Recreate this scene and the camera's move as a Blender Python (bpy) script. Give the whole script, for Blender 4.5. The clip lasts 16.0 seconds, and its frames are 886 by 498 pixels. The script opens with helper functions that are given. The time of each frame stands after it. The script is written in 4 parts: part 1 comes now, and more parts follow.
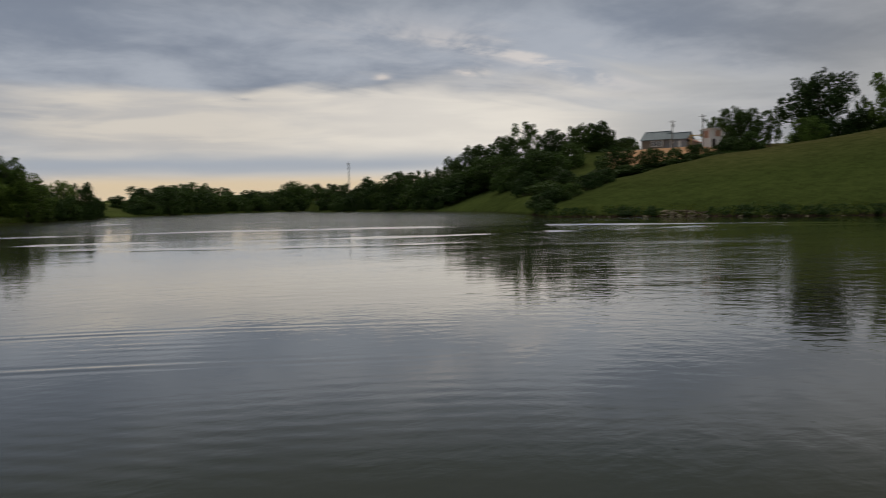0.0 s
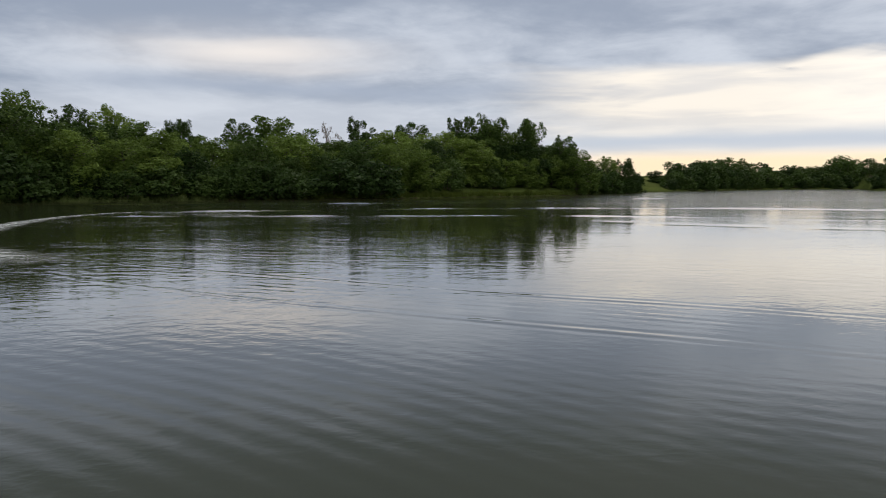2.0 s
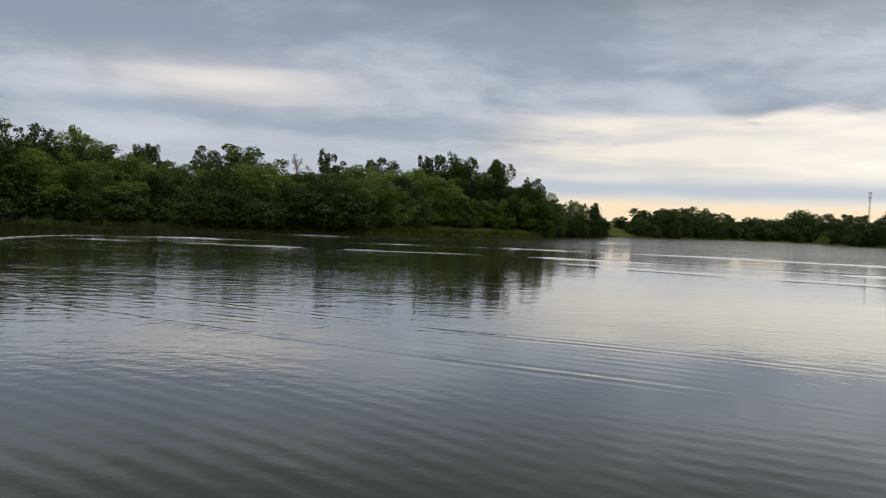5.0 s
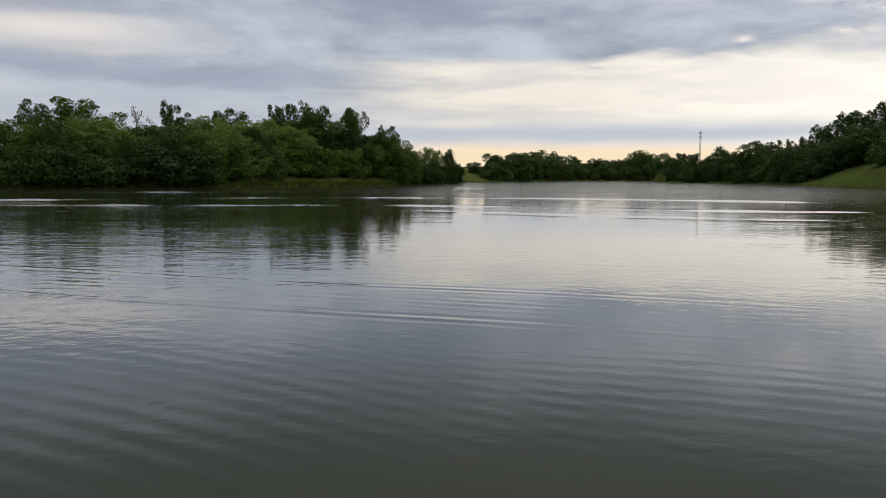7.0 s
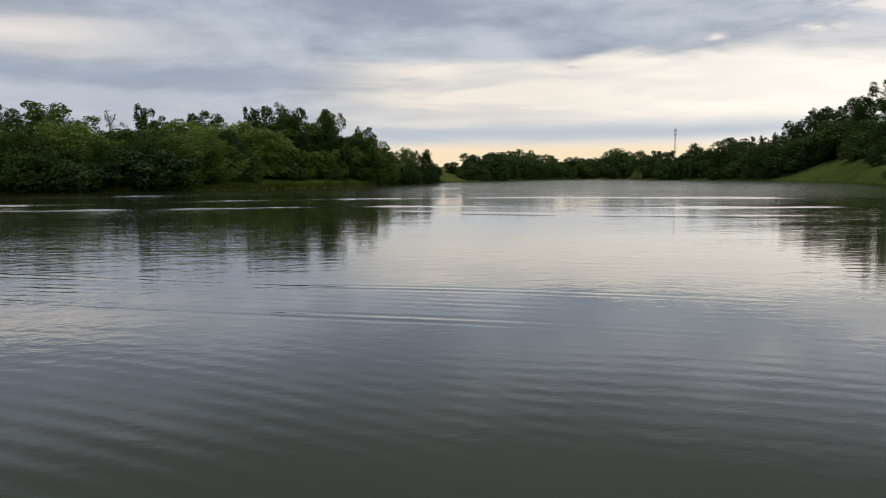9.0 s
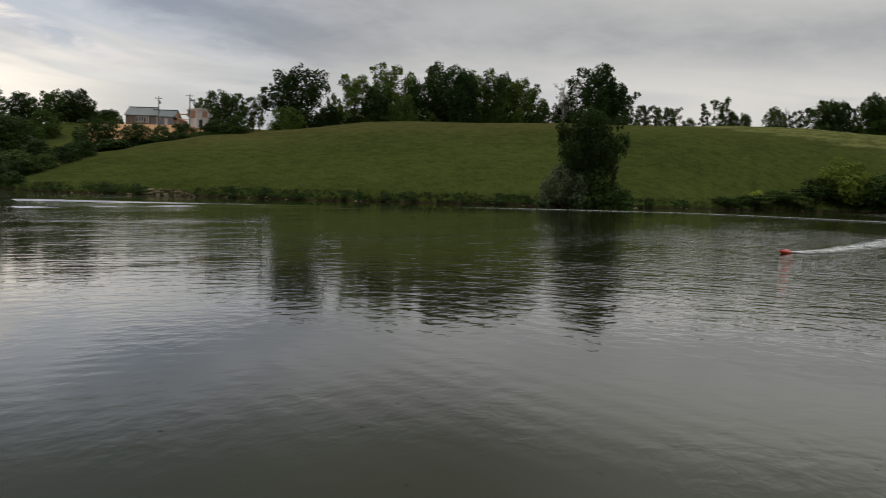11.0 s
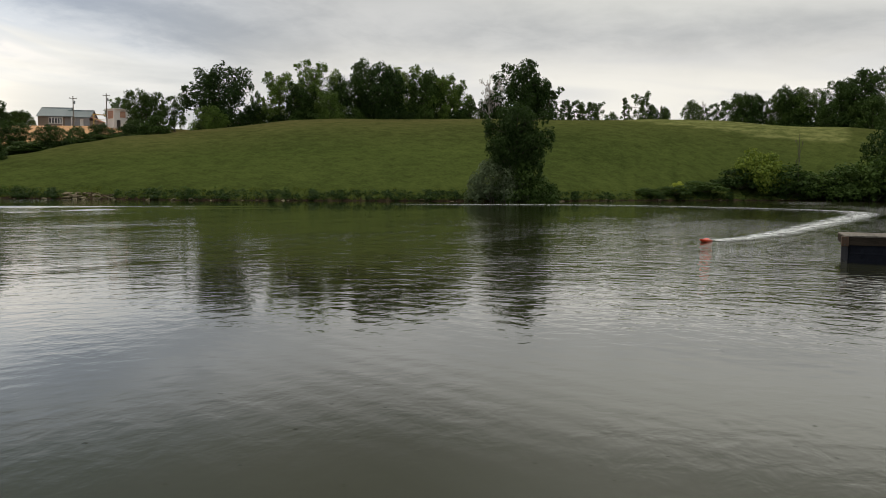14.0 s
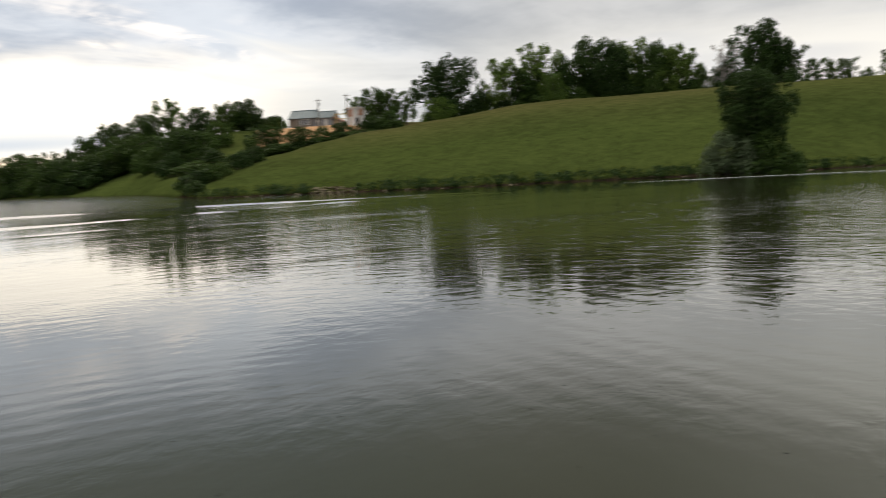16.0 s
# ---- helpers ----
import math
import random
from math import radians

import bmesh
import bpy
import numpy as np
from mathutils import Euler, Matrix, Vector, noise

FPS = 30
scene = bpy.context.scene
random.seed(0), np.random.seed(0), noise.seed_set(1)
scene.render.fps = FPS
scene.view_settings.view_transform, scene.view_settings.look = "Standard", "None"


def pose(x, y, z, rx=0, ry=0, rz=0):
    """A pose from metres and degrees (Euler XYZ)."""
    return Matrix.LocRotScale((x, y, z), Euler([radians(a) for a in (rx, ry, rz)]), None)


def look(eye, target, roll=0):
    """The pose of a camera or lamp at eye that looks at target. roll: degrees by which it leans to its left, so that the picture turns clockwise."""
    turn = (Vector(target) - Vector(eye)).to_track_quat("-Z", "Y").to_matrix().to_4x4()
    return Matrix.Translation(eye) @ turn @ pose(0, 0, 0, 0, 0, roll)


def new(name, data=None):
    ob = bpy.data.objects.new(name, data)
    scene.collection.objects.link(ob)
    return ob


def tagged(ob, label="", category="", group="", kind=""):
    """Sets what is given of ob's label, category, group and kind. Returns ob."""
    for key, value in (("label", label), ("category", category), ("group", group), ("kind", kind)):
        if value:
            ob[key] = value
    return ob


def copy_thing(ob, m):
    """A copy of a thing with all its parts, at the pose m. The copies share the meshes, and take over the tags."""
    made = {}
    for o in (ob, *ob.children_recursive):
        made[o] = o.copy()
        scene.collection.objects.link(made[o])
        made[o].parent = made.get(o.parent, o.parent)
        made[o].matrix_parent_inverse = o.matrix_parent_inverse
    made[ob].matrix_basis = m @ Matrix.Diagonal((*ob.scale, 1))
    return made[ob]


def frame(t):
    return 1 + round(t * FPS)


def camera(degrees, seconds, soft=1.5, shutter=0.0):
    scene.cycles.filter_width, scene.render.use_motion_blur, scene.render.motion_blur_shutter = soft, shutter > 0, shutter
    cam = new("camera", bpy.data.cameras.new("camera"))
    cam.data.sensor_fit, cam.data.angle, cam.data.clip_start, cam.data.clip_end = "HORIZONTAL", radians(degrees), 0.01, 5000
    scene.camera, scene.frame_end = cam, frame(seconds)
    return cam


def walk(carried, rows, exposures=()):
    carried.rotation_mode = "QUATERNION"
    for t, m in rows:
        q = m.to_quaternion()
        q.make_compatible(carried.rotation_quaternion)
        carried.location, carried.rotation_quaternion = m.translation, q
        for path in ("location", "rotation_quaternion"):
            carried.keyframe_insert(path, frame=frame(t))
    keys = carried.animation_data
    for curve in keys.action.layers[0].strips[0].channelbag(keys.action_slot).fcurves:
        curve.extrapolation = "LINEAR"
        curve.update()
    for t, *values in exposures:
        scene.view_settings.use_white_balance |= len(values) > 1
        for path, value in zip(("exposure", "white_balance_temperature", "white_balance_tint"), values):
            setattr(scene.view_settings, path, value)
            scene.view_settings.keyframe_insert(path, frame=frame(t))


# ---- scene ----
cam = camera(58.56, 16.0, soft=0.95, shutter=0.22)
EYE = (0.0, 0.0, 1.8)
# seconds, bearing, tilt and lean of the view, in degrees
TURNS = [(0, 24.53, -3.19, 0.99), (0.5, 11.80, -3.67, 0.80), (1, 0.53, -4.02, 0.71), (1.5, -7.15, -4.50, 0.32), (2, -12.74, -4.59, 0.11),
         (2.5, -15.88, -3.94, -0.31), (3, -16.47, -2.80, -1.15), (3.2, -16.17, -2.52, -1.80), (5.5, -7.49, -1.87, -1.98), (6, -3.95, -2.50, -1.63),
         (6.5, -1.38, -4.03, -0.81), (7, 0.01, -5.31, -0.43), (7.5, 0.29, -5.67, -0.27), (8, 0.12, -5.73, -0.06), (8.5, 0.11, -5.55, 0.06),
         (9, 1.56, -5.29, 0.31), (9.5, 10.07, -5.12, 0.06), (10, 28.42, -4.84, -0.55), (10.2, 37.71, -4.80, -1.03), (11.3, 63.20, -4.20, -1.70),
         (12.5, 64.58, -3.88, -1.62), (13, 64.73, -4.16, -1.08), (13.5, 65.05, -4.35, -0.61), (14, 65.68, -4.54, -0.56), (14.5, 65.88, -4.91, -0.41),
         (15, 65.74, -5.01, -0.15), (15.5, 64.26, -5.06, 0.29), (16, 49.14, -5.53, 2.75)]


def view(bearing, tilt, lean):
    a, b = radians(bearing), radians(tilt)
    aim = Vector((math.sin(a) * math.cos(b), math.cos(a) * math.cos(b), math.sin(b)))
    return look(EYE, Vector(EYE) + aim * 50, -lean)


# seconds, stops, kelvin, tint
EXPOSURES = [(0.0, -0.32, 6600, 9), (0.5, -0.03, 6600, 9), (1.0, 0.06, 6600, 9), (1.5, 0.24, 6600, 9), (2.0, 0.34, 6600, 9), (3.2, 0.38, 6600, 9), (5.5, 0.17, 6600, 9),
             (9.5, 0.17, 6600, 9), (10.2, 0.03, 6650, 9), (12.3, 0.44, 6950, 7), (14.0, 0.55, 6950, 7), (15.5, 0.58, 6950, 7), (16.0, 0.66, 6950, 8)]
walk(cam, [(t, view(*v)) for t, *v in TURNS], EXPOSURES)


# ---- nodes ----
def put(tree, socket, value):
    if hasattr(value, "is_linked"):
        tree.links.new(value, socket)
    elif value is not None:
        socket.default_value = value


def calc(tree, op, a, b=None, c=None):
    n = tree.nodes.new("ShaderNodeMath")
    n.operation = op
    for s, v in zip(n.inputs, (a, b, c)):
        put(tree, s, v)
    return n.outputs[0]


def blend(tree, fac, a, b, kind="MIX"):
    n = tree.nodes.new("ShaderNodeMix")
    n.data_type, n.blend_type = "RGBA", kind
    put(tree, n.inputs[0], fac)
    for s, v in ((n.inputs[6], a), (n.inputs[7], b)):
        put(tree, s, (*v, 1.0) if isinstance(v, tuple) else v)
    return n.outputs[2]


def ramp(tree, x, lo, hi, to_lo=0.0, to_hi=1.0):
    n = tree.nodes.new("ShaderNodeMapRange")
    n.interpolation_type = "SMOOTHSTEP"
    for s, v in zip(n.inputs, (x, lo, hi, to_lo, to_hi)):
        put(tree, s, v)
    return n.outputs[0]


def fuzz(tree, vector, scale, detail=4.0, rough=0.55, bend=0.0):
    n = tree.nodes.new("ShaderNodeTexNoise")
    n.inputs["Scale"].default_value, n.inputs["Detail"].default_value = scale, detail
    n.inputs["Roughness"].default_value, n.inputs["Distortion"].default_value = rough, bend
    if vector is not None:
        tree.links.new(vector, n.inputs["Vector"])
    return n.outputs["Fac"]


def vec(tree, x, y, z=0.0):
    n = tree.nodes.new("ShaderNodeCombineXYZ")
    for s, v in zip(n.inputs, (x, y, z)):
        put(tree, s, v)
    return n.outputs[0]


def stretched(tree, vector, scale, turn=0.0):
    n = tree.nodes.new("ShaderNodeMapping")
    n.inputs["Scale"].default_value, n.inputs["Rotation"].default_value = scale, (0, 0, radians(turn))
    tree.links.new(vector, n.inputs["Vector"])
    return n.outputs[0]


# ---- sky: a broken evening cloud deck with a bright band over the far shore ----
world = bpy.data.worlds.new("evening_sky")
scene.world = world
world.use_nodes = True
wt = world.node_tree
wt.nodes.clear()
sky_way = wt.nodes.new("ShaderNodeTexCoord").outputs["Generated"]
split = wt.nodes.new("ShaderNodeSeparateXYZ")
wt.links.new(sky_way, split.inputs[0])
sx, sy, sz = split.outputs
up = calc(wt, "MAXIMUM", sz, 0.0)
el = calc(wt, "MULTIPLY", calc(wt, "ARCSINE", sz), 57.296)
az = calc(wt, "MULTIPLY", calc(wt, "ARCTAN2", sx, sy), 57.296)
low = calc(wt, "ADD", up, 0.15)
deck_at = vec(wt, calc(wt, "DIVIDE", sx, low), calc(wt, "DIVIDE", sy, low), 3.7)
n_big = fuzz(wt, deck_at, 0.95, 5, 0.5, 0.5)
n_fine = fuzz(wt, deck_at, 3.2, 7, 0.62, 0.3)
streak_at = vec(wt, calc(wt, "MULTIPLY", az, 0.045), calc(wt, "MULTIPLY", el, 0.33), 1.3)
n_streak = fuzz(wt, streak_at, 1.0, 3.5, 0.5, 0.8)
n_wisp = fuzz(wt, streak_at, 2.6, 4, 0.5, 0.5)


def hump(x, middle, width):
    d = calc(wt, "DIVIDE", calc(wt, "SUBTRACT", x, middle), width)
    return calc(wt, "EXPONENT", calc(wt, "MULTIPLY", calc(wt, "MULTIPLY", d, d), -1.0))


def times_(*values):
    out = values[0]
    for v in values[1:]:
        out = calc(wt, "MULTIPLY", out, v)
    return out


lump = ramp(wt, calc(wt, "ADD", times_(n_big, 0.7), times_(n_fine, 0.3)), 0.37, 0.63)
deck_blue = blend(wt, lump, (0.245, 0.285, 0.368), (0.475, 0.513, 0.59))
deck_grey = blend(wt, lump, (0.275, 0.285, 0.312), (0.43, 0.435, 0.457))
# high up, mostly out of view, the deck is darkened to dim the near water
deck_blue = blend(wt, ramp(wt, el, 12.0, 20, 0.0, 0.95), deck_blue, (0.10, 0.122, 0.132))
deck_grey = blend(wt, ramp(wt, el, 11.5, 19.5, 0.0, 0.95), deck_grey, (0.13, 0.135, 0.13))
# past bearing 60 it is brightened to lift the water's reflection
deck_grey = blend(wt, times_(ramp(wt, el, 9, 15), ramp(wt, el, 20, 15, 0.42, 1.0), ramp(wt, az, 60, 82), 0.8), deck_grey, (0.57, 0.575, 0.565))
cloud = blend(wt, ramp(wt, az, 34, 60), deck_blue, deck_grey)
# unseen overhead, the deck is made brighter to light the land
cloud = blend(wt, ramp(wt, el, 30, 55), cloud, (0.74, 0.77, 0.80))
# unseen cloud behind the landing, brightened to light what faces it
behind = times_(ramp(wt, calc(wt, "ABSOLUTE", az), 108, 150), ramp(wt, el, 12, 30), 0.3)
cloud = blend(wt, behind, cloud, blend(wt, lump, (0.66, 0.67, 0.70), (0.92, 0.92, 0.93)))
ragged = calc(wt, "ADD", el, times_(calc(wt, "SUBTRACT", n_streak, 0.5), 3.0))
slant = calc(wt, "ADD", el, times_(az, 0.16))
slant_at = vec(wt, times_(az, 0.05), times_(slant, 0.42), 5.1)
n_slant = fuzz(wt, slant_at, 1.0, 4, 0.52, 0.9)
# the bright opening low in the west, soft-edged, fading out to the north
rise = calc(wt, "SUBTRACT", calc(wt, "ADD", ragged, times_(calc(wt, "SUBTRACT", n_slant, 0.5), ramp(wt, az, 12, 26, 1.0, 6.0))), 8.35)
soft = ramp(wt, az, 12, 34, 0.55, 1.7)
opening = times_(ramp(wt, calc(wt, "DIVIDE", rise, soft), 1.0, -1.0), ramp(wt, calc(wt, "ADD", az, times_(n_wisp, 8.0)), -8, 7), ramp(wt, az, 58, 33))
cream = blend(wt, ramp(wt, calc(wt, "ADD", times_(n_wisp, 0.5), times_(n_streak, 0.5)), 0.38, 0.62), (0.82, 0.77, 0.72), (0.97, 0.90, 0.81))
cream = blend(wt, ramp(wt, az, 22, 6, 0.0, 0.75), cream, blend(wt, ramp(wt, n_wisp, 0.36, 0.64), (0.575, 0.555, 0.55), (0.77, 0.705, 0.63)))
cream = blend(wt, ramp(wt, az, 30, 42), cream, blend(wt, ramp(wt, n_streak, 0.38, 0.62), (0.56, 0.55, 0.54), (0.74, 0.715, 0.68)))
cloud = blend(wt, times_(opening, 0.93), cloud, cream)
cloud = blend(wt, times_(opening, ramp(wt, az, 16, 26), ramp(wt, az, 40, 30), ramp(wt, ragged, 9.0, 5.5), ramp(wt, n_wisp, 0.32, 0.64, 0.35, 0.75)), cloud, (0.98, 0.92, 0.84))
# slanting pale wisps above it
wisps = times_(hump(calc(wt, "SUBTRACT", slant, 15.0), 0.0, 1.5), hump(az, 31.0, 11.0), ramp(wt, n_slant, 0.42, 0.60))
cloud = blend(wt, times_(wisps, ramp(wt, n_fine, 0.38, 0.6), 0.8), cloud, (0.86, 0.79, 0.75))
# pale streaks low down to either side
cloud = blend(wt, times_(ramp(wt, ragged, 6.8, 5.2), ramp(wt, az, -6, -18), 0.6), cloud, (0.52, 0.55, 0.62))
cloud = blend(wt, times_(hump(az, -26.0, 7.5), hump(ragged, 9.0, 1.3), 0.9), cloud, (0.74, 0.69, 0.66))
cloud = blend(wt, times_(ramp(wt, ragged, 11.0, 7.0), ramp(wt, az, 44, 62), 0.85), cloud, blend(wt, ramp(wt, n_streak, 0.38, 0.62), (0.54, 0.54, 0.56), (0.66, 0.645, 0.63)))
band = times_(hump(ragged, 6.7, 0.55), ramp(wt, az, -44, -30), ramp(wt, az, -4, -12))
cloud = blend(wt, times_(band, 0.75), cloud, (0.30, 0.345, 0.44))
puff = times_(hump(calc(wt, "ADD", az, times_(n_fine, 2.0)), 11.7, 0.9), hump(calc(wt, "ADD", el, times_(n_wisp, 0.8)), 8.05, 0.22), ramp(wt, n_fine, 0.4, 0.6))
cloud = blend(wt, times_(puff, 0.8), cloud, (0.42, 0.43, 0.47))
# a thin slate-blue bar, and the glow under it
bar = times_(hump(calc(wt, "ADD", el, times_(calc(wt, "SUBTRACT", n_streak, 0.5), 1.2)), 3.1, 0.75), ramp(wt, az, -14, 0), ramp(wt, az, 38, 20))
cloud = blend(wt, times_(bar, 0.95), cloud, (0.42, 0.47, 0.56))
glow = times_(ramp(wt, el, 2.6, 1.6), ramp(wt, az, -8, 2), ramp(wt, az, 34, 18))
cloud = blend(wt, times_(glow, 0.95), cloud, (0.84, 0.675, 0.47))
hole = calc(wt, "ADD", times_(hump(calc(wt, "ADD", az, times_(n_fine, 1.6)), 21.3, 0.5), hump(calc(wt, "ADD", el, times_(n_wisp, 0.8)), 9.5, 0.2)), times_(hump(calc(wt, "ADD", az, times_(n_fine, 4.0)), 29.0, 1.1), hump(calc(wt, "ADD", el, times_(n_wisp, 1.2)), 10.0, 0.25)))
cloud = blend(wt, times_(hole, ramp(wt, n_fine, 0.35, 0.6), 0.8), cloud, (0.95, 0.84, 0.76))
air = wt.nodes.new("ShaderNodeTexSky")
air.sky_type, air.sun_disc, air.sun_elevation, air.sun_rotation = "NISHITA", False, radians(40), radians(13)
air_lit = blend(wt, 1.0, air.outputs[0], (0.1, 0.1, 0.1), "MULTIPLY")
cloud = blend(wt, 0.04, cloud, air_lit)
back = wt.nodes.new("ShaderNodeBackground")
wt.links.new(cloud, back.inputs[0])
back.inputs[1].default_value = 1.0
wt.links.new(back.outputs[0], wt.nodes.new("ShaderNodeOutputWorld").inputs[0])

sun = new("sun", bpy.data.lights.new("sun", "SUN"))
sun.data.energy, sun.data.angle, sun.data.color = 0.72, radians(20), (1.0, 0.92, 0.82)
sun.matrix_world = look((50 * math.sin(radians(13)), 50 * math.cos(radians(13)), 42), (0, 0, 0))


# ---- materials ----
def material(name, rough=0.8, metal=0.0):
    m = bpy.data.materials.new(name)
    m.use_nodes = True
    b = m.node_tree.nodes["Principled BSDF"]
    b.inputs["Roughness"].default_value, b.inputs["Metallic"].default_value = rough, metal
    return m, m.node_tree, b


def place(tree):
    return tree.nodes.new("ShaderNodeTexCoord").outputs["Object"]


def ground_place(tree):
    return tree.nodes.new("ShaderNodeNewGeometry").outputs["Position"]


def split_at(tree, vector):
    n = tree.nodes.new("ShaderNodeSeparateXYZ")
    tree.links.new(vector, n.inputs[0])
    return n.outputs


def relief(tree, b, height, depth):
    n = tree.nodes.new("ShaderNodeBump")
    n.inputs["Strength"].default_value, n.inputs["Distance"].default_value = 1.0, depth
    tree.links.new(height, n.inputs["Height"])
    tree.links.new(n.outputs[0], b.inputs["Normal"])
    return n


def worn(name, dark, light, rough=0.8, scale=3.0, grain=(1, 1, 1), depth=0.003, metal=0.0):
    """A surface of one stuff that varies at two scales and from piece to piece."""
    m, t, b = material(name, rough, metal)
    at = stretched(t, place(t), grain)
    big, small = fuzz(t, at, scale, 3), fuzz(t, at, scale * 9, 5, 0.65)
    piece = t.nodes.new("ShaderNodeObjectInfo").outputs["Random"]
    f = calc(t, "ADD", calc(t, "MULTIPLY", big, 0.5), calc(t, "ADD", calc(t, "MULTIPLY", small, 0.4), calc(t, "MULTIPLY", piece, 0.15)))
    t.links.new(blend(t, ramp(t, f, 0.3, 0.75), dark, light), b.inputs["Base Color"])
    relief(t, b, small, depth)
    return m


def leafy(name, dark, light, thin=0.3):
    """Leaves: hue varies from tree to tree and from leaf to leaf, some light passes through."""
    m, t, b = material(name, 0.6)
    tree_r = t.nodes.new("ShaderNodeObjectInfo").outputs["Random"]
    leaf_r = t.nodes.new("ShaderNodeNewGeometry").outputs["Random Per Island"]
    f = calc(t, "ADD", calc(t, "MULTIPLY", tree_r, 0.68), calc(t, "MULTIPLY", leaf_r, 0.32))
    colour = blend(t, f, dark, light)
    t.links.new(colour, b.inputs["Base Color"])
    b.inputs["Specular IOR Level"].default_value = 0.1
    tl = t.nodes.new("ShaderNodeBsdfTranslucent")
    t.links.new(colour, tl.inputs[0])
    mx = t.nodes.new("ShaderNodeMixShader")
    mx.inputs[0].default_value = thin
    t.links.new(b.outputs[0], mx.inputs[1])
    t.links.new(tl.outputs[0], mx.inputs[2])
    t.links.new(mx.outputs[0], t.nodes["Material Output"].inputs[0])
    return m


LEAF = leafy("oak_leaves", (0.021, 0.045, 0.011), (0.082, 0.130, 0.027))
LEAF_WOOD = leafy("wood_leaves", (0.024, 0.055, 0.013), (0.200, 0.280, 0.050))
LEAF_OPEN = leafy("fresh_leaves", (0.030, 0.062, 0.014), (0.125, 0.190, 0.034))
LEAF_LONE = leafy("dark_leaves", (0.022, 0.046, 0.012), (0.070, 0.110, 0.026))
LEAF_GOLD = leafy("yellow_green_leaves", (0.09, 0.14, 0.022), (0.52, 0.57, 0.085))
LEAF_GREY = leafy("grey_green_leaves", (0.085, 0.115, 0.055), (0.19, 0.23, 0.125))
BARK = worn("bark", (0.045, 0.036, 0.028), (0.13, 0.11, 0.085), 0.9, 2.0, (3, 3, 0.5), 0.02)
BARK_GREY = worn("dead_grey_wood", (0.28, 0.24, 0.215), (0.50, 0.44, 0.40), 0.9, 2.0, (3, 3, 0.5), 0.02)
GRASS_BLADE = leafy("tall_grass", (0.06, 0.085, 0.014), (0.14, 0.165, 0.03), 0.3)
REED = leafy("pale_reed", (0.13, 0.17, 0.05), (0.27, 0.31, 0.11), 0.25)
STONE = worn("bank_stone", (0.12, 0.095, 0.055), (0.27, 0.215, 0.13), 0.9, 2.0, (1, 1, 2), 0.01)

# ground: meadow, bare bank, spread soil and a mown strip
GROUND, t, b = material("meadow", 0.95)
at = ground_place(t)
b.inputs["Specular IOR Level"].default_value = 0.0
n1, n2, n3 = fuzz(t, at, 0.035, 4), fuzz(t, at, 0.5, 6, 0.65), fuzz(t, at, 2.2, 6, 0.75)


def attribute(tree, name):
    n = tree.nodes.new("ShaderNodeAttribute")
    n.attribute_name = name
    return n.outputs["Fac"]


mixed = calc(t, "ADD", calc(t, "MULTIPLY", n1, 0.28), calc(t, "ADD", calc(t, "MULTIPLY", n2, 0.34), calc(t, "MULTIPLY", n3, 0.38)))
green = blend(t, ramp(t, mixed, 0.35, 0.65), (0.035, 0.048, 0.013), (0.086, 0.108, 0.028))
dry = calc(t, "MULTIPLY", attribute(t, "dry"), ramp(t, calc(t, "ADD", n1, calc(t, "MULTIPLY", n2, 0.4)), 0.42, 0.80, 0.5, 1.0))
green = blend(t, dry, green, blend(t, ramp(t, n2, 0.3, 0.7), (0.082, 0.068, 0.026), (0.140, 0.112, 0.050)))
green = blend(t, calc(t, "MULTIPLY", attribute(t, "mown"), 0.85), green, blend(t, ramp(t, n2, 0.35, 0.65), (0.11, 0.125, 0.04), (0.225, 0.225, 0.085)))
soil = blend(t, ramp(t, n3, 0.3, 0.7), (0.020, 0.015, 0.010), (0.066, 0.046, 0.030))
bare = ramp(t, calc(t, "ADD", attribute(t, "bank"), calc(t, "MULTIPLY", calc(t, "SUBTRACT", n2, 0.5), 0.9)), 0.4, 0.65)
ground_colour = blend(t, bare, green, soil)
fill = blend(t, ramp(t, n2, 0.3, 0.7), (0.46, 0.26, 0.13), (0.60, 0.36, 0.20))
ground_colour = blend(t, ramp(t, calc(t, "ADD", attribute(t, "fill"), calc(t, "MULTIPLY", calc(t, "SUBTRACT", n2, 0.5), 0.4)), 0.4, 0.6), ground_colour, fill)
t.links.new(ground_colour, b.inputs["Base Color"])
relief(t, b, calc(t, "ADD", calc(t, "MULTIPLY", n2, 0.7), calc(t, "MULTIPLY", n3, 0.3)), 0.018)

# lake water: murky green, nearly calm, with cat's-paws
WATER, t, b = material("lake_water", 0.02)
at = ground_place(t)
murk = fuzz(t, at, 0.15, 3)
t.links.new(blend(t, murk, (0.026, 0.027, 0.012), (0.037, 0.037, 0.017)), b.inputs["Base Color"])
b.inputs["IOR"].default_value = 1.36
b.inputs["Coat Weight"].default_value, b.inputs["Coat IOR"].default_value, b.inputs["Coat Roughness"].default_value = 0.5, 1.36, 0.04
calm = fuzz(t, stretched(t, at, (0.06, 0.16, 1), 20), 1.0, 4, 0.6, 0.6)
paws = ramp(t, calm, 0.36, 0.64, 0.65, 1.45)
ripple2 = fuzz(t, stretched(t, at, (3.8, 5.0, 1), -30), 1.0, 2, 0.5, 0.3)
swell = fuzz(t, stretched(t, at, (0.26, 0.34, 1), 8), 1.0, 2, 0.5, 0.2)
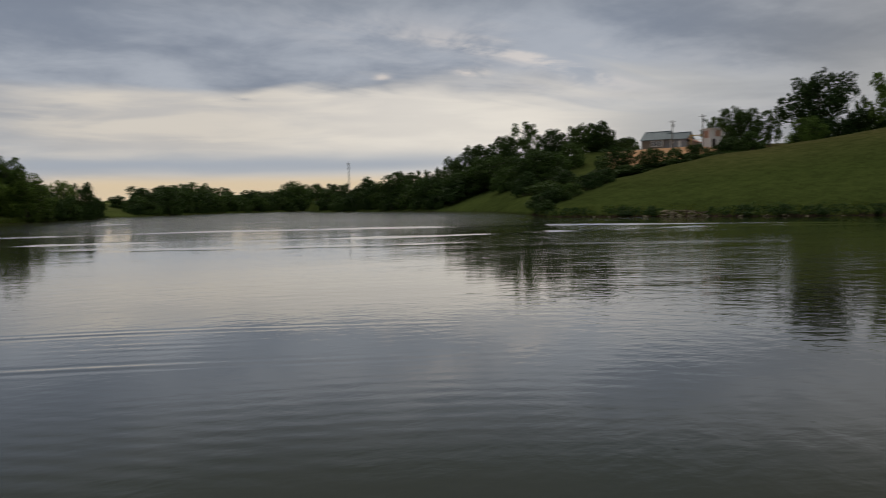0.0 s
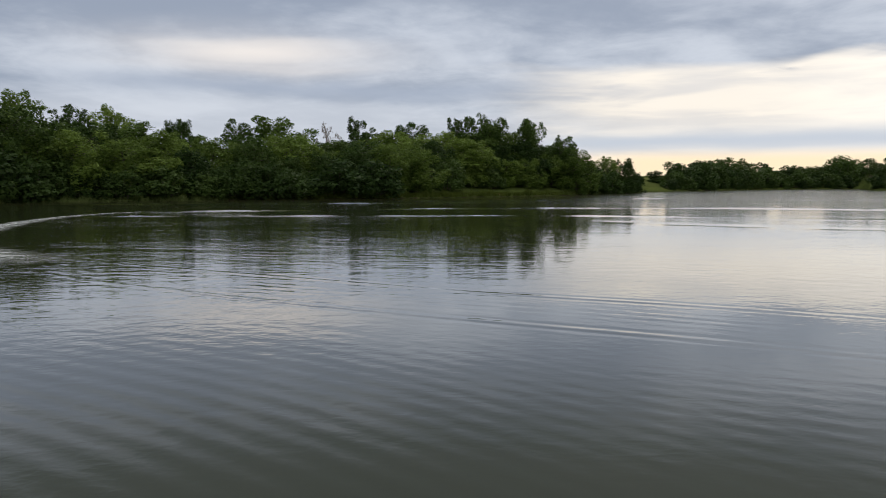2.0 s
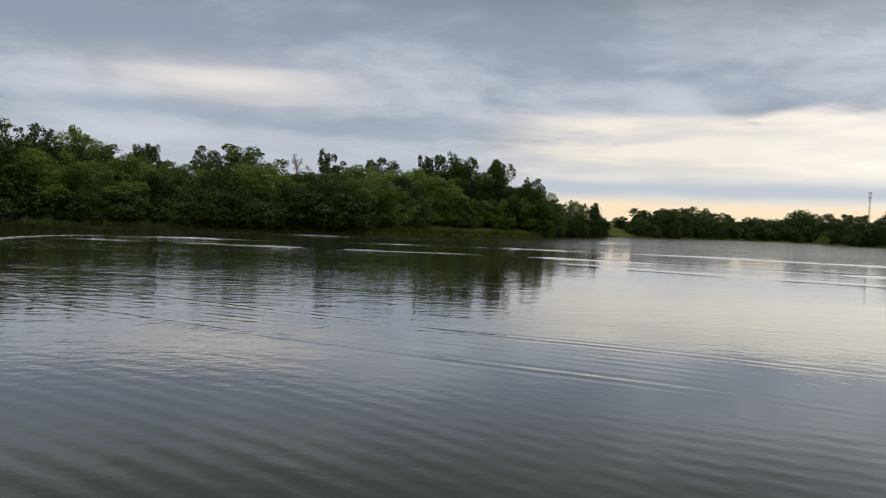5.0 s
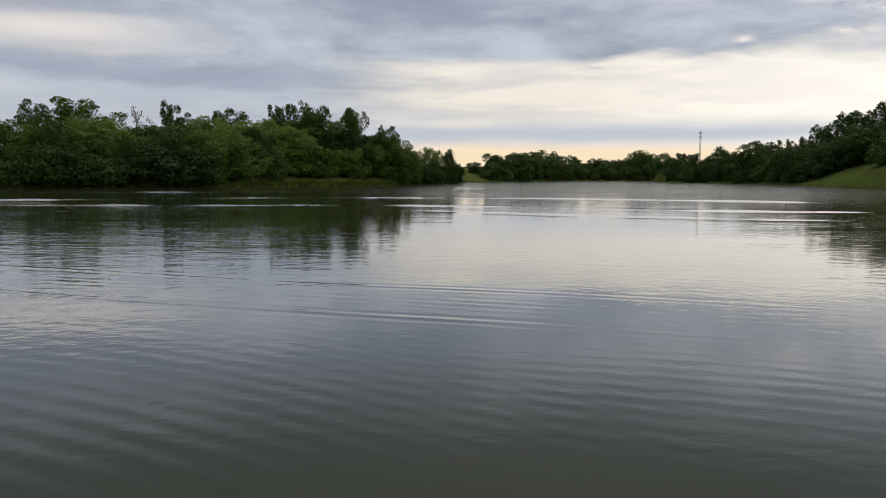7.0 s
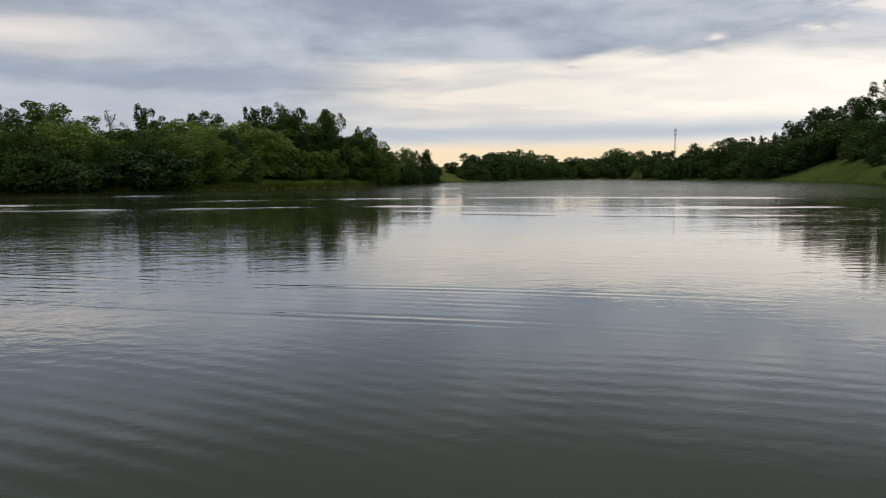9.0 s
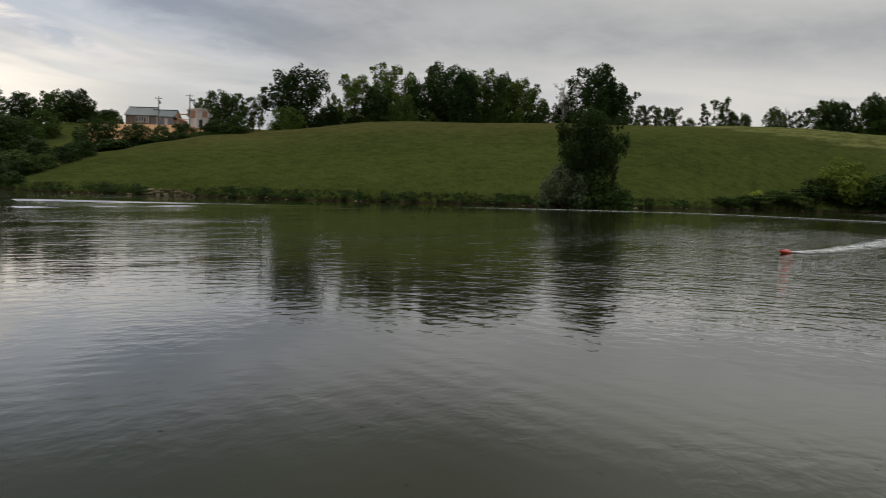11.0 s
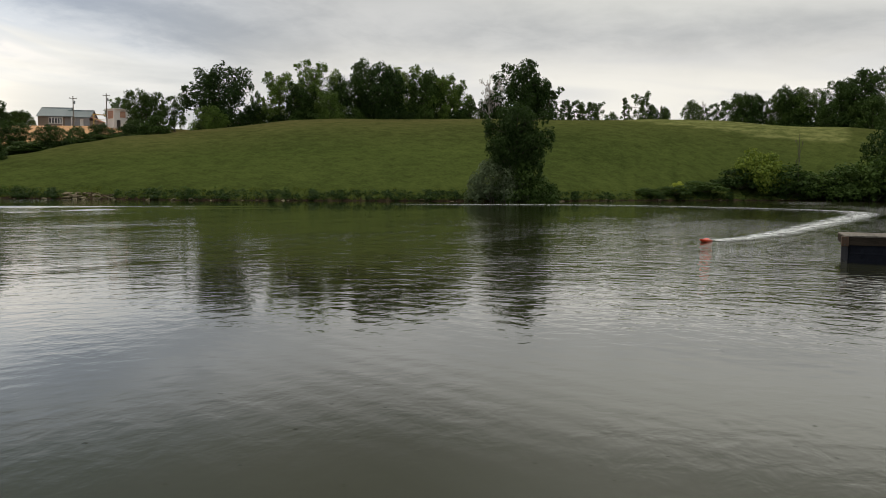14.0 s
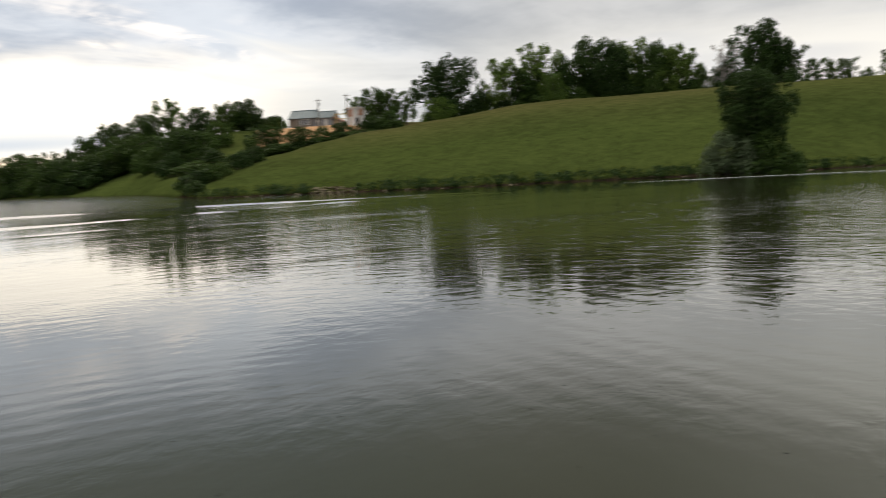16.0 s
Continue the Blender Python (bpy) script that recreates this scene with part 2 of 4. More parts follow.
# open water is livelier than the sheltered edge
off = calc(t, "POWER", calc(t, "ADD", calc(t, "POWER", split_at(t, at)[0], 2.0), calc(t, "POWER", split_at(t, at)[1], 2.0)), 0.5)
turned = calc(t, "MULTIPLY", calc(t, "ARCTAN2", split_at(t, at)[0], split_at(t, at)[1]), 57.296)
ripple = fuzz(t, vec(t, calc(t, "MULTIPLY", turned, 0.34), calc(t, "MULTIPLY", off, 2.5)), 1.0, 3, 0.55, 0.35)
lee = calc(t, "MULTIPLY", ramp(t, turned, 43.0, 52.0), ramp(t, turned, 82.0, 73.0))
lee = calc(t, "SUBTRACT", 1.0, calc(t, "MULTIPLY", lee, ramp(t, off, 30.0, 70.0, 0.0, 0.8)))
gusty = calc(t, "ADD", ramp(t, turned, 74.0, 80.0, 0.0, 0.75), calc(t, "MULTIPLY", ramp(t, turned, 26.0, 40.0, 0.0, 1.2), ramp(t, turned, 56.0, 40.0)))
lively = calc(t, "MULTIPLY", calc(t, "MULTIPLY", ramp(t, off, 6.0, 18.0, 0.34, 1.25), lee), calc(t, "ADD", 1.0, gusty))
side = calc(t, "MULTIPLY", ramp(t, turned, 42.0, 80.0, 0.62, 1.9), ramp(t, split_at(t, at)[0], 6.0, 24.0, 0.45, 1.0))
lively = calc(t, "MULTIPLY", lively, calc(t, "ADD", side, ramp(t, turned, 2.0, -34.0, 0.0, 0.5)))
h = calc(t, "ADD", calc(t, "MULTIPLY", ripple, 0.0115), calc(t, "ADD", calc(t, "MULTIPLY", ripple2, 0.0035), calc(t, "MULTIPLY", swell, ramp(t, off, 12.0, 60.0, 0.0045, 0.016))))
# ripples too small to see blur the mirror further out
px, py, pz = split_at(t, at)
lane = fuzz(t, stretched(t, at, (0.010, 0.034, 1), -12), 1.0, 3, 0.5, 0.5)
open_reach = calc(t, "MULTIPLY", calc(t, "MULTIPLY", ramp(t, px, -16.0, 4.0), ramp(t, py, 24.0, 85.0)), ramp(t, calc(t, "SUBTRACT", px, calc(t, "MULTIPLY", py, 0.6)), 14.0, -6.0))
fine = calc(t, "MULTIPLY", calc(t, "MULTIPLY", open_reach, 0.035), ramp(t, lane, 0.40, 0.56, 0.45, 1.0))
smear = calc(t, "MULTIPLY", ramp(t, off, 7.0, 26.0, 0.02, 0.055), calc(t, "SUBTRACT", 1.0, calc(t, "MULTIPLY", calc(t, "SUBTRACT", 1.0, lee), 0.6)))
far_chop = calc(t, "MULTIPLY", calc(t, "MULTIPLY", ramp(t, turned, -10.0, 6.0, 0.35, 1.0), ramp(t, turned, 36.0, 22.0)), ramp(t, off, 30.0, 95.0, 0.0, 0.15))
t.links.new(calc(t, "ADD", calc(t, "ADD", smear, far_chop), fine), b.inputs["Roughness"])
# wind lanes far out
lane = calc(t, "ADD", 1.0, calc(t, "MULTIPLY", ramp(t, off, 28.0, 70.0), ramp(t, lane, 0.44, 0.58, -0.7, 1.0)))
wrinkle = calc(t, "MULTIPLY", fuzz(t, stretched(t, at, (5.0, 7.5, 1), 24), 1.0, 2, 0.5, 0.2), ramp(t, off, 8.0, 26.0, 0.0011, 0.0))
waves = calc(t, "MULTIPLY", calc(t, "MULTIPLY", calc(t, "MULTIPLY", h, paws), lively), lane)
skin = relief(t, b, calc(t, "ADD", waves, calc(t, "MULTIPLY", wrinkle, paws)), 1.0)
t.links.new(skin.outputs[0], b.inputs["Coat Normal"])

# broken foam: white froth with water showing through
FOAM, t, b = material("foam", 0.6)
at = ground_place(t)
b.inputs["Base Color"].default_value = (0.92, 0.94, 0.94, 1)
froth = calc(t, "MULTIPLY", ramp(t, calc(t, "ADD", fuzz(t, at, 2.2, 6, 0.7), calc(t, "MULTIPLY", fuzz(t, at, 14, 3, 0.6), 0.35)), 0.47, 0.95), attribute(t, "thick"))
t.links.new(froth, b.inputs["Alpha"])


# ---- land ----
# The land round the lake, by bearing from the landing place (degrees clockwise from +y):
# bearing, distance of the waterline, of the brow of the slope, and height of the brow.
BROW = [(-180, 0.5, 30, 1.5), (-110, 1.0, 40, 2.0), (-90, 5, 60, 2.5), (-75, 32, 90, 3), (-60, 72, 130, 4), (-48, 92, 150, 4),
        (-40, 101, 150, 4), (-30, 104, 150, 4), (-22, 109, 155, 4), (-14, 115, 160, 4), (-9, 128, 175, 4.5), (-4.5, 140, 190, 4.5),
        (-1.6, 162, 240, 4.2), (1.2, 203, 300, 4.8)]
BROW2 = [(3.5, 238, 340, 4.4), (7, 276, 360, 4), (11, 335, 420, 6), (14.8, 356, 440, 7), (15.8, 278, 360, 7), (18, 270, 350, 7.6),
         (22, 238, 320, 7.5), (25, 208, 270, 6), (28.6, 168, 235, 7), (30.6, 126, 200, 5), (32, 106, 112, 1.2)]
BROW3 = [(33.4, 102, 118, 2.6), (37, 97, 128, 5.3), (40, 95, 138, 7.2), (43.3, 93, 150, 9.6), (47, 91, 164, 11.9), (50.6, 91, 174, 13.9),
         (54.4, 92, 180, 15.7), (58.4, 93, 184, 16.8), (65, 95, 186, 17.2), (70, 97, 188, 17.5), (75, 106, 190, 17.8), (80, 117, 192, 18.0),
         (85, 130, 194, 17.3), (89.4, 138, 194, 15.9), (93, 143, 194, 15.2), (97, 145, 194, 13.8), (106, 120, 180, 8), (116, 40, 100, 4),
         (126, 6, 60, 3), (140, 1, 40, 2), (180, 0.5, 30, 1.5)]
# bearing, distance and height of the ground further back
BACK = [(-180, 300, 5), (-60, 400, 9), (-5, 420, 8), (1, 520, 7.5), (8, 640, 10), (12, 640, 12), (18, 640, 13), (24, 420, 12),
        (26, 300, 13), (30, 240, 13.5), (35, 232, 16.1), (45, 232, 17.0), (50, 232, 16.4), (60, 240, 17.2), (90, 250, 15), (110, 300, 10), (180, 300, 5)]
BROW = np.array(BROW + BROW2 + BROW3, float)
BACK = np.array(BACK, float)


def along(table, column, bearing):
    return np.interp(bearing, table[:, 0], table[:, column])


def shore(bearing):
    """Distance of the waterline at a bearing, with small bays and points."""
    d = along(BROW, 1, bearing)
    wob = 0.35 * np.sin(bearing * 5.3) + 0.3 * np.sin(bearing * 13.7 + 1.0) + 0.2 * np.sin(bearing * 31.0 + 2.0)
    return d + wob * np.clip(d / 90.0, 0, 1.5)


def land(bearing, r):
    """Height of the ground at a bearing and a distance."""
    bearing, r = np.asarray(bearing, float), np.asarray(r, float)
    s, b, zb = shore(bearing), along(BROW, 2, bearing), along(BROW, 3, bearing)
    k, zk = along(BACK, 1, bearing), along(BACK, 2, bearing)
    bank = np.where(bearing > 31, 0.65, 0.4) * np.clip(s / 60, 0.25, 1)
    bed = -np.minimum(2.5, (s - r) * 0.11)
    edge = bank * np.clip((r - s) / 1.6, 0, 1) ** 0.7
    u = np.clip((r - s - 1.6) / np.maximum(b - s - 1.6, 1), 0, 1)
    slope = bank + (zb - bank) * (0.5 * u + 0.5 * np.sin(u * np.pi / 2))
    v = np.clip((r - b) / np.maximum(k - b, 1), 0, 1)
    back = zb + (zk - zb) * v ** 1.9
    far = zk + 6 * (1 - np.exp(-np.maximum(r - k, 0) / 900))
    z = np.where(r < s, bed, np.where(r < s + 1.6, edge, np.where(r < b, slope, np.where(r < k, back, far))))
    x, y = r * np.sin(np.radians(bearing)), r * np.cos(np.radians(bearing))
    roll = 0.22 * np.sin(x * 0.11 + 0.6) * np.sin(y * 0.093 + 1.1) + 0.1 * np.sin(x * 0.31 + y * 0.23)
    return z + roll * np.clip((r - s - 2) / 15, 0, 1)


def spot(bearing, r, sink=0.0):
    """The place on the ground at a bearing and a distance."""
    a = math.radians(bearing)
    return r * math.sin(a), r * math.cos(a), float(land(bearing, r)) - sink


# ---- meshes ----
def mesh_of(name, verts, faces, mat, smooth=False):
    me = bpy.data.meshes.new(name)
    me.from_pydata(verts, [], faces)
    if mat is not None:
        me.materials.append(mat)
    if smooth:
        me.polygons.foreach_set("use_smooth", [True] * len(me.polygons))
    me.update()
    return me


def part(name, bm, mat, parent, label=""):
    """Links a bmesh, or a finished mesh, as one object under a thing or a part."""
    if isinstance(bm, bmesh.types.BMesh):
        me = bpy.data.meshes.new(name)
        bm.to_mesh(me)
        bm.free()
        me.materials.append(mat)
    else:
        me = bm
    ob = new(name, me)
    ob.parent = parent
    return tagged(ob, label) if label else ob


def box(bm, size, at=(0, 0, 0), turn=0.0, bevel=0.0):
    made = bmesh.ops.create_cube(bm, size=1.0, matrix=Matrix.Translation(at) @ Matrix.Rotation(radians(turn), 4, "Z") @ Matrix.Diagonal((*size, 1)))
    if bevel:
        edges = {e for v in made["verts"] for e in v.link_edges}
        bmesh.ops.bevel(bm, geom=list(edges), offset=bevel, segments=2, affect="EDGES", profile=0.6)
    return bm


def rod(verts, faces, a, b, ra, rb, sides=6):
    """Adds a tapered rod from a to b to lists of corners and faces."""
    a, b = Vector(a), Vector(b)
    q = (b - a).to_track_quat("Z", "Y")
    base = len(verts)
    for p, r in ((a, ra), (b, rb)):
        for i in range(sides):
            w = 2 * math.pi * i / sides
            verts.append(tuple(p + q @ Vector((r * math.cos(w), r * math.sin(w), 0))))
    for i in range(sides):
        j = (i + 1) % sides
        faces.append((base + i, base + j, base + sides + j, base + sides + i))
    faces.append(tuple(base + sides + i for i in range(sides)))
    faces.append(tuple(base + i for i in reversed(range(sides))))


def rods(name, parent, mat, *rows, sides=8, label=""):
    vs, fs = [], []
    for r in rows:
        rod(vs, fs, *r, sides=sides)
    return part(name, mesh_of(name, vs, fs, mat), None, parent, label)


# ---- ground: one sheet from the lake bed to the horizon ----
cols = np.concatenate([np.arange(-180, -52, 4.0), np.arange(-52, 102, 0.3), np.arange(102, 180, 3.0)])
B = cols[None, :]
S, BR, BK = shore(B), along(BROW, 2, B), along(BACK, 1, B)
rings = [S * f for f in (0.0, 0.3, 0.6, 0.85, 0.95)] + [S - 0.25 * np.clip(S, 0, 1)]
rings += [S + d for d in (0.0, 0.25, 0.5, 0.8, 1.2, 1.6, 2.6)]
rings += [S + 2.6 + (BR - S - 2.6) * f for f in np.linspace(0.06, 1, 22)]
rings += [BR + (BK - BR) * f for f in np.linspace(0.08, 1, 14)]
rings += [BK + d for d in (20, 50, 100, 200, 400, 800, 1500, 3500)]
R = np.concatenate([np.broadcast_to(r, B.shape) for r in rings], 0)
BB = np.broadcast_to(B, R.shape)
Z = land(BB, R)
nr, nc = R.shape
XY = np.stack([R * np.sin(np.radians(BB)), R * np.cos(np.radians(BB)), Z], -1).reshape(-1, 3)
idx = np.arange(nr * nc).reshape(nr, nc)
nxt = np.roll(idx, -1, 1)
quads = np.stack([idx[:-1], idx[1:], nxt[1:], nxt[:-1]], -1).reshape(-1, 4)
me = mesh_of("ground", XY.tolist(), quads.tolist(), GROUND, smooth=True)
up_slope = np.clip((R - S) / np.maximum(BR - S, 1), 0, 1.3)
layers = {
    "bank": 0.7 * np.exp(-((BB - 41.6) / 1.3) ** 2) * np.clip(1.3 - (R - S) / 3.0, 0, 1) + np.clip(1.0 - (R - S) / 2.0, 0, 1) * np.where(BB > 31, 0.66, 0.5),
    "dry": np.clip((up_slope - 0.35) * 1.3, 0, 1) * np.interp(BB, [36, 46, 62, 74, 95], [0.1, 0.9, 0.85, 0.4, 0.35]),
    "mown": np.clip((up_slope - 0.60 - 0.0016 * (92 - BB) ** 2) / 0.03, 0, 1) * np.clip((1.04 - up_slope) / 0.04, 0, 1) * np.clip((BB - 75) / 4, 0, 1)
            * np.clip((92.8 - BB) / 0.5, 0, 1) * (0.75 + 0.25 * np.sin(up_slope * 70))
            + 0.6 * np.exp(-((R - 300) / 60) ** 2) * np.exp(-((BB - 1.5) / 2.0) ** 2),
    "fill": np.clip((R - 190) / 6, 0, 1) * np.clip((262 - R) / 10, 0, 1) * np.clip((BB - 36.0) / 0.8, 0, 1) * np.clip((44.6 - BB) / 0.8, 0, 1)
            + 0.52 * (np.exp(-((BB + 8.6) / 0.9) ** 2) + np.exp(-((BB + 4.9) / 1.1) ** 2)) * np.clip((R - S - 0.3) / 0.4, 0, 1) * np.clip((3.4 - R + S) / 1.5, 0, 1),
}
for key, value in layers.items():
    me.attributes.new(key, "FLOAT", "POINT").data.foreach_set("value", np.broadcast_to(value, R.shape).astype(np.float32).ravel())
tagged(new("ground", me), "grassy hillsides round a lake with bare earth banks", "ground", kind="structure")


# ---- water: one sheet, with the old wake's ridges and slow swells ----
def curve_points(ctrl, n):
    """A smooth line (Catmull-Rom) through a few places."""
    p = [Vector(c) for c in ctrl]
    p = [2 * p[0] - p[1], *p, 2 * p[-1] - p[-2]]
    out = []
    for k in range(n):
        s = k / (n - 1) * (len(p) - 3)
        i = min(int(s), len(p) - 4)
        u = s - i
        a, b_, c, d = p[i:i + 4]
        out.append(0.5 * ((2 * b_) + (c - a) * u + (2 * a - 5 * b_ + 4 * c - d) * u * u + (3 * b_ - a - 3 * c + d) * u ** 3))
    return np.array(out)


def near_line(x, y, ctrl, reach, n=160):
    """Distance to a line (cut off at reach) and how far along it, 0 to 1."""
    line = curve_points(ctrl, n)
    dist, run = np.full(x.shape, 9.0), np.zeros(x.shape)
    lo, hi = line.min(0) - reach, line.max(0) + reach
    sel = (x > lo[0]) & (x < hi[0]) & (y > lo[1]) & (y < hi[1])
    px, py = x[sel], y[sel]
    dd, kk = np.full(px.shape, 81.0), np.zeros(px.shape)
    for i, (a, c) in enumerate(zip(line[:-1], line[1:])):
        e = c - a
        u = np.clip(((px - a[0]) * e[0] + (py - a[1]) * e[1]) / (e @ e), 0, 1)
        d2 = (px - a[0] - u * e[0]) ** 2 + (py - a[1] - u * e[1]) ** 2
        m = d2 < dd
        dd[m], kk[m] = d2[m], i / n
    dist[sel], run[sel] = np.sqrt(dd), kk
    return dist, run


OLD_WAKE_FAR = [(-18.3, 20.2), (-13.5, 17.1), (-9.5, 15.5), (-6.3, 14.4), (-2.5, 13.1), (1.0, 12.3), (4.8, 11.0), (7.8, 9.7), (12, 7.6)]
OLD_WAKE_NEAR = [(-16.5, 16.6), (-10.8, 13.6), (-7.5, 12.2), (-5.0, 11.3), (-1.4, 10.2), (0.8, 9.6), (3.2, 8.8), (6.3, 7.8), (10.5, 6.2)]
WAKE = [(28.45, 2.60), (31.2, 1.6), (36.1, 0.6), (42.9, -0.6), (49.2, -1.6), (59.6, -3.3), (66.5, -4.2), (72, -4.0), (76, -2.0), (79, 3), (81, 11), (80.6, 19), (74.5, 27), (66, 36)]

wcols = np.concatenate([np.arange(-180, -48, 4.0), np.arange(-48, 97, 0.36), np.arange(97.2, 180, 3.0)])
WB = wcols[None, :]
end = shore(WB) + 0.5
steps = np.concatenate([np.linspace(0.02, 0.98, 7) * 3.5, 3.5 * np.exp(np.arange(0, 460) * 0.0043)])
frac = np.linspace(0, 1, 160)[1:]
rows_ = []
for r in steps:
    rows_.append(np.minimum(np.full(WB.shape, r), end * (0.2 + 0.7 * r / 26)))
last = rows_[-1]
for f in frac:
    rows_.append(last * (end / last) ** f)
WR = np.concatenate(rows_, 0)
WBB = np.broadcast_to(WB, WR.shape)
wx, wy = WR * np.sin(np.radians(WBB)), WR * np.cos(np.radians(WBB))
wz = np.zeros(WR.shape)
d1, _ = near_line(wx, wy, OLD_WAKE_FAR, 4.0)
d2, _ = near_line(wx, wy, OLD_WAKE_NEAR, 4.0)
fade = np.interp(wx, [-13, -5, -2, 6], [1.7, 1.2, 0.9, 0.0])
broken = fade * (0.7 + 0.3 * np.sin(wx * 0.55 + 2.0) ** 2) * (0.85 + 0.15 * np.sin(wx * 2.7 + 0.4))
for dist, amp in ((d1, 0.0042), (d2, 0.0038)):
    wz += amp * broken * np.exp(-(dist / 0.30) ** 2) * np.cos(dist * 2 * np.pi / 0.38)
# confused ripples between the two lines
between = np.exp(-((d1 - d2) / 1.3) ** 2) * np.clip((3.6 - d1 - d2) / 1.0, 0, 1) * fade
wz += 0.0016 * between * np.sin(2 * np.pi / 0.38 * (0.25 * wx + 0.97 * wy) + 1.4 * np.sin(wx * 0.8)) * (0.6 + 0.4 * np.sin(wx * 1.9))
# slow swells running to the shore
inshore = np.exp(-(((wx + 4.6) / 4.2) ** 2 + ((wy - 5.2) / 3.2) ** 2))
wz += 0.0013 * inshore * np.sin(2 * np.pi / 0.34 * (0.40 * wx + 0.916 * wy + 0.035 * (wx + 4) ** 2) + 0.5 * np.sin(wx * 0.9))
ring = np.hypot(wx + 1.2, wy + 3.0)
wz += 0.00045 * np.exp(-(((wx - 2.4) / 3.4) ** 2 + ((wy - 6.6) / 1.9) ** 2)) * np.sin(2 * np.pi / 0.36 * ring + np.sin(wx * 1.3))
wz += 0.0006 * np.exp(-(((wx - 8) / 5) ** 2 + ((wy - 4.5) / 4.5) ** 2)) * np.sin(2 * np.pi / 0.45 * (wx * 0.93 - wy * 0.36))
dw, kw = near_line(wx, wy, WAKE, 3.0, 240)
wz += 0.010 * np.exp(-((dw - 0.30 - 1.2 * kw) / 0.22) ** 2) * np.clip(1 - kw * 1.2, 0, 1)
# long low wake waves far out, at rest along gentle curves
FAR_WAVES = [([(-60, 62), (-37, 71), (-19, 79), (-3, 101), (22, 132)], 0.09, 2.2), ([(-40, 45), (-26.8, 51), (-14.7, 59), (-4.7, 62.5), (7.3, 65), (22, 61), (33, 55.5), (46, 46), (60, 36)], 0.07, 1.7),
             ([(-34, 40), (-22.7, 43.3), (-14, 45), (-3.5, 47.2), (6, 47)], 0.045, 1.1), ([(-3.1, 41.7), (4.1, 37), (11.3, 34.4), (18, 33)], -0.014, 0.6),
             ([(8, 45), (19.4, 42.5), (30, 42.6), (41, 42), (52, 36)], 0.045, 1.0), ([(18, 31), (27.6, 26), (35.3, 23), (42, 20)], 0.016, 0.5),
             ([(50, 19.5), (56, 16.5), (60, 12)], 0.016, 0.5), ([(-30, 84), (-15, 92), (0, 118), (14, 150)], 0.09, 2.4)]
for ctrl, amp, wide in FAR_WAVES:
    dist, run = near_line(wx, wy, ctrl, 7.0)
    ragged_ = 0.6 + 0.4 * np.sin(run * 37 + ctrl[0][0]) * np.sin(run * 11)
    wz += np.interp(WBB, [-14, 4, 16, 26, 44, 52], [2.1, 1.25, 1.25, 2.3, 2.3, 1.25]) * amp * ragged_ * np.clip(run * 8, 0, 1) * np.clip((1 - run) * 8, 0, 1) * np.exp(-(dist / max(0.7, 0.62 * wide)) ** 2)
wr, wc = WR.shape
idx = np.arange(wr * wc).reshape(wr, wc)
nxt = np.roll(idx, -1, 1)
quads = np.stack([idx[:-1], idx[1:], nxt[1:], nxt[:-1]], -1).reshape(-1, 4)
me = mesh_of("water", np.stack([wx, wy, wz], -1).reshape(-1, 3).tolist(), quads.tolist(), WATER, smooth=True)
tagged(new("water", me), "calm murky green lake water with faint ripples", "water", kind="structure")


def foam_ribbon(name, ctrl, widths, n, label, strength, lead=1):
    """A strip of broken foam along a line; widths: at its start and end."""
    line = curve_points(ctrl, n)
    tang = np.gradient(line, axis=0)
    tang /= np.linalg.norm(tang, axis=1)[:, None]
    side = np.stack([-tang[:, 1], tang[:, 0]], 1)
    across = np.linspace(-1, 1, 9)
    rng = np.random.default_rng(5)
    verts, thick = [], []
    for i in range(n):
        k = i / (n - 1)
        w = widths[0] + (widths[1] - widths[0]) * k ** 0.8
        for a in across:
            p = line[i] + side[i] * a * w * (1 + 0.15 * math.sin(i * 0.7))
            verts.append((p[0], p[1], 0.022 + (1 - a * a) * (0.02 + 0.02 * rng.random())))
            thick.append((1 - abs(a) ** 1.5) * strength * (1.0 - 0.55 * k) * min(1, (n - 1 - i) / 12, (i + 1) / lead))
    faces = [(i * 9 + j, i * 9 + j + 1, i * 9 + j + 10, i * 9 + j + 9) for i in range(n - 1) for j in range(8)]
    m = mesh_of(name, verts, faces, FOAM, smooth=True)
    m.attributes.new("thick", "FLOAT", "POINT").data.foreach_set("value", thick)
    return tagged(new(name, m), label, "foam", kind="stuff")


foam_ribbon("boat_wake", WAKE, (0.40, 2.2), 260, "white foam trail on the lake behind a model boat", 1.45)
foam_ribbon("old_wake", [(-12.6, 15.6), (-15.6, 16.9), (-18.4, 18.7), (-20.6, 20.9), (-24.6, 26.1), (-29.5, 34.8), (-32.3, 43.2), (-31.9, 51.0)], (1.7, 0.45), 170,
            "curved foam trail fading on the lake", 1.35, 45)


# a light rain has set small rings on the near water
rng_rain = np.random.default_rng(8)
rv, rf = [], []
for _ in range(70):
    bear_, dist_ = math.radians(rng_rain.uniform(28, 98)), 4.6 + 11 * rng_rain.random() ** 1.3
    cx, cy, rad_ = dist_ * math.sin(bear_), dist_ * math.cos(bear_), rng_rain.uniform(0.007, 0.018)
    k0 = len(rv)
    for j in range(14):
        w = 2 * math.pi * j / 14
        for f, hz in ((0.7, 0.0), (1.0, 0.00013), (1.3, 0.0)):
            rv.append((cx + math.cos(w) * rad_ * f, cy + math.sin(w) * rad_ * f, hz + 0.0022))
    for j in range(14):
        p0, p1 = k0 + j * 3, k0 + (j + 1) % 14 * 3
        rf += [(p0, p1, p1 + 1, p0 + 1), (p0 + 1, p1 + 1, p1 + 2, p0 + 2)]
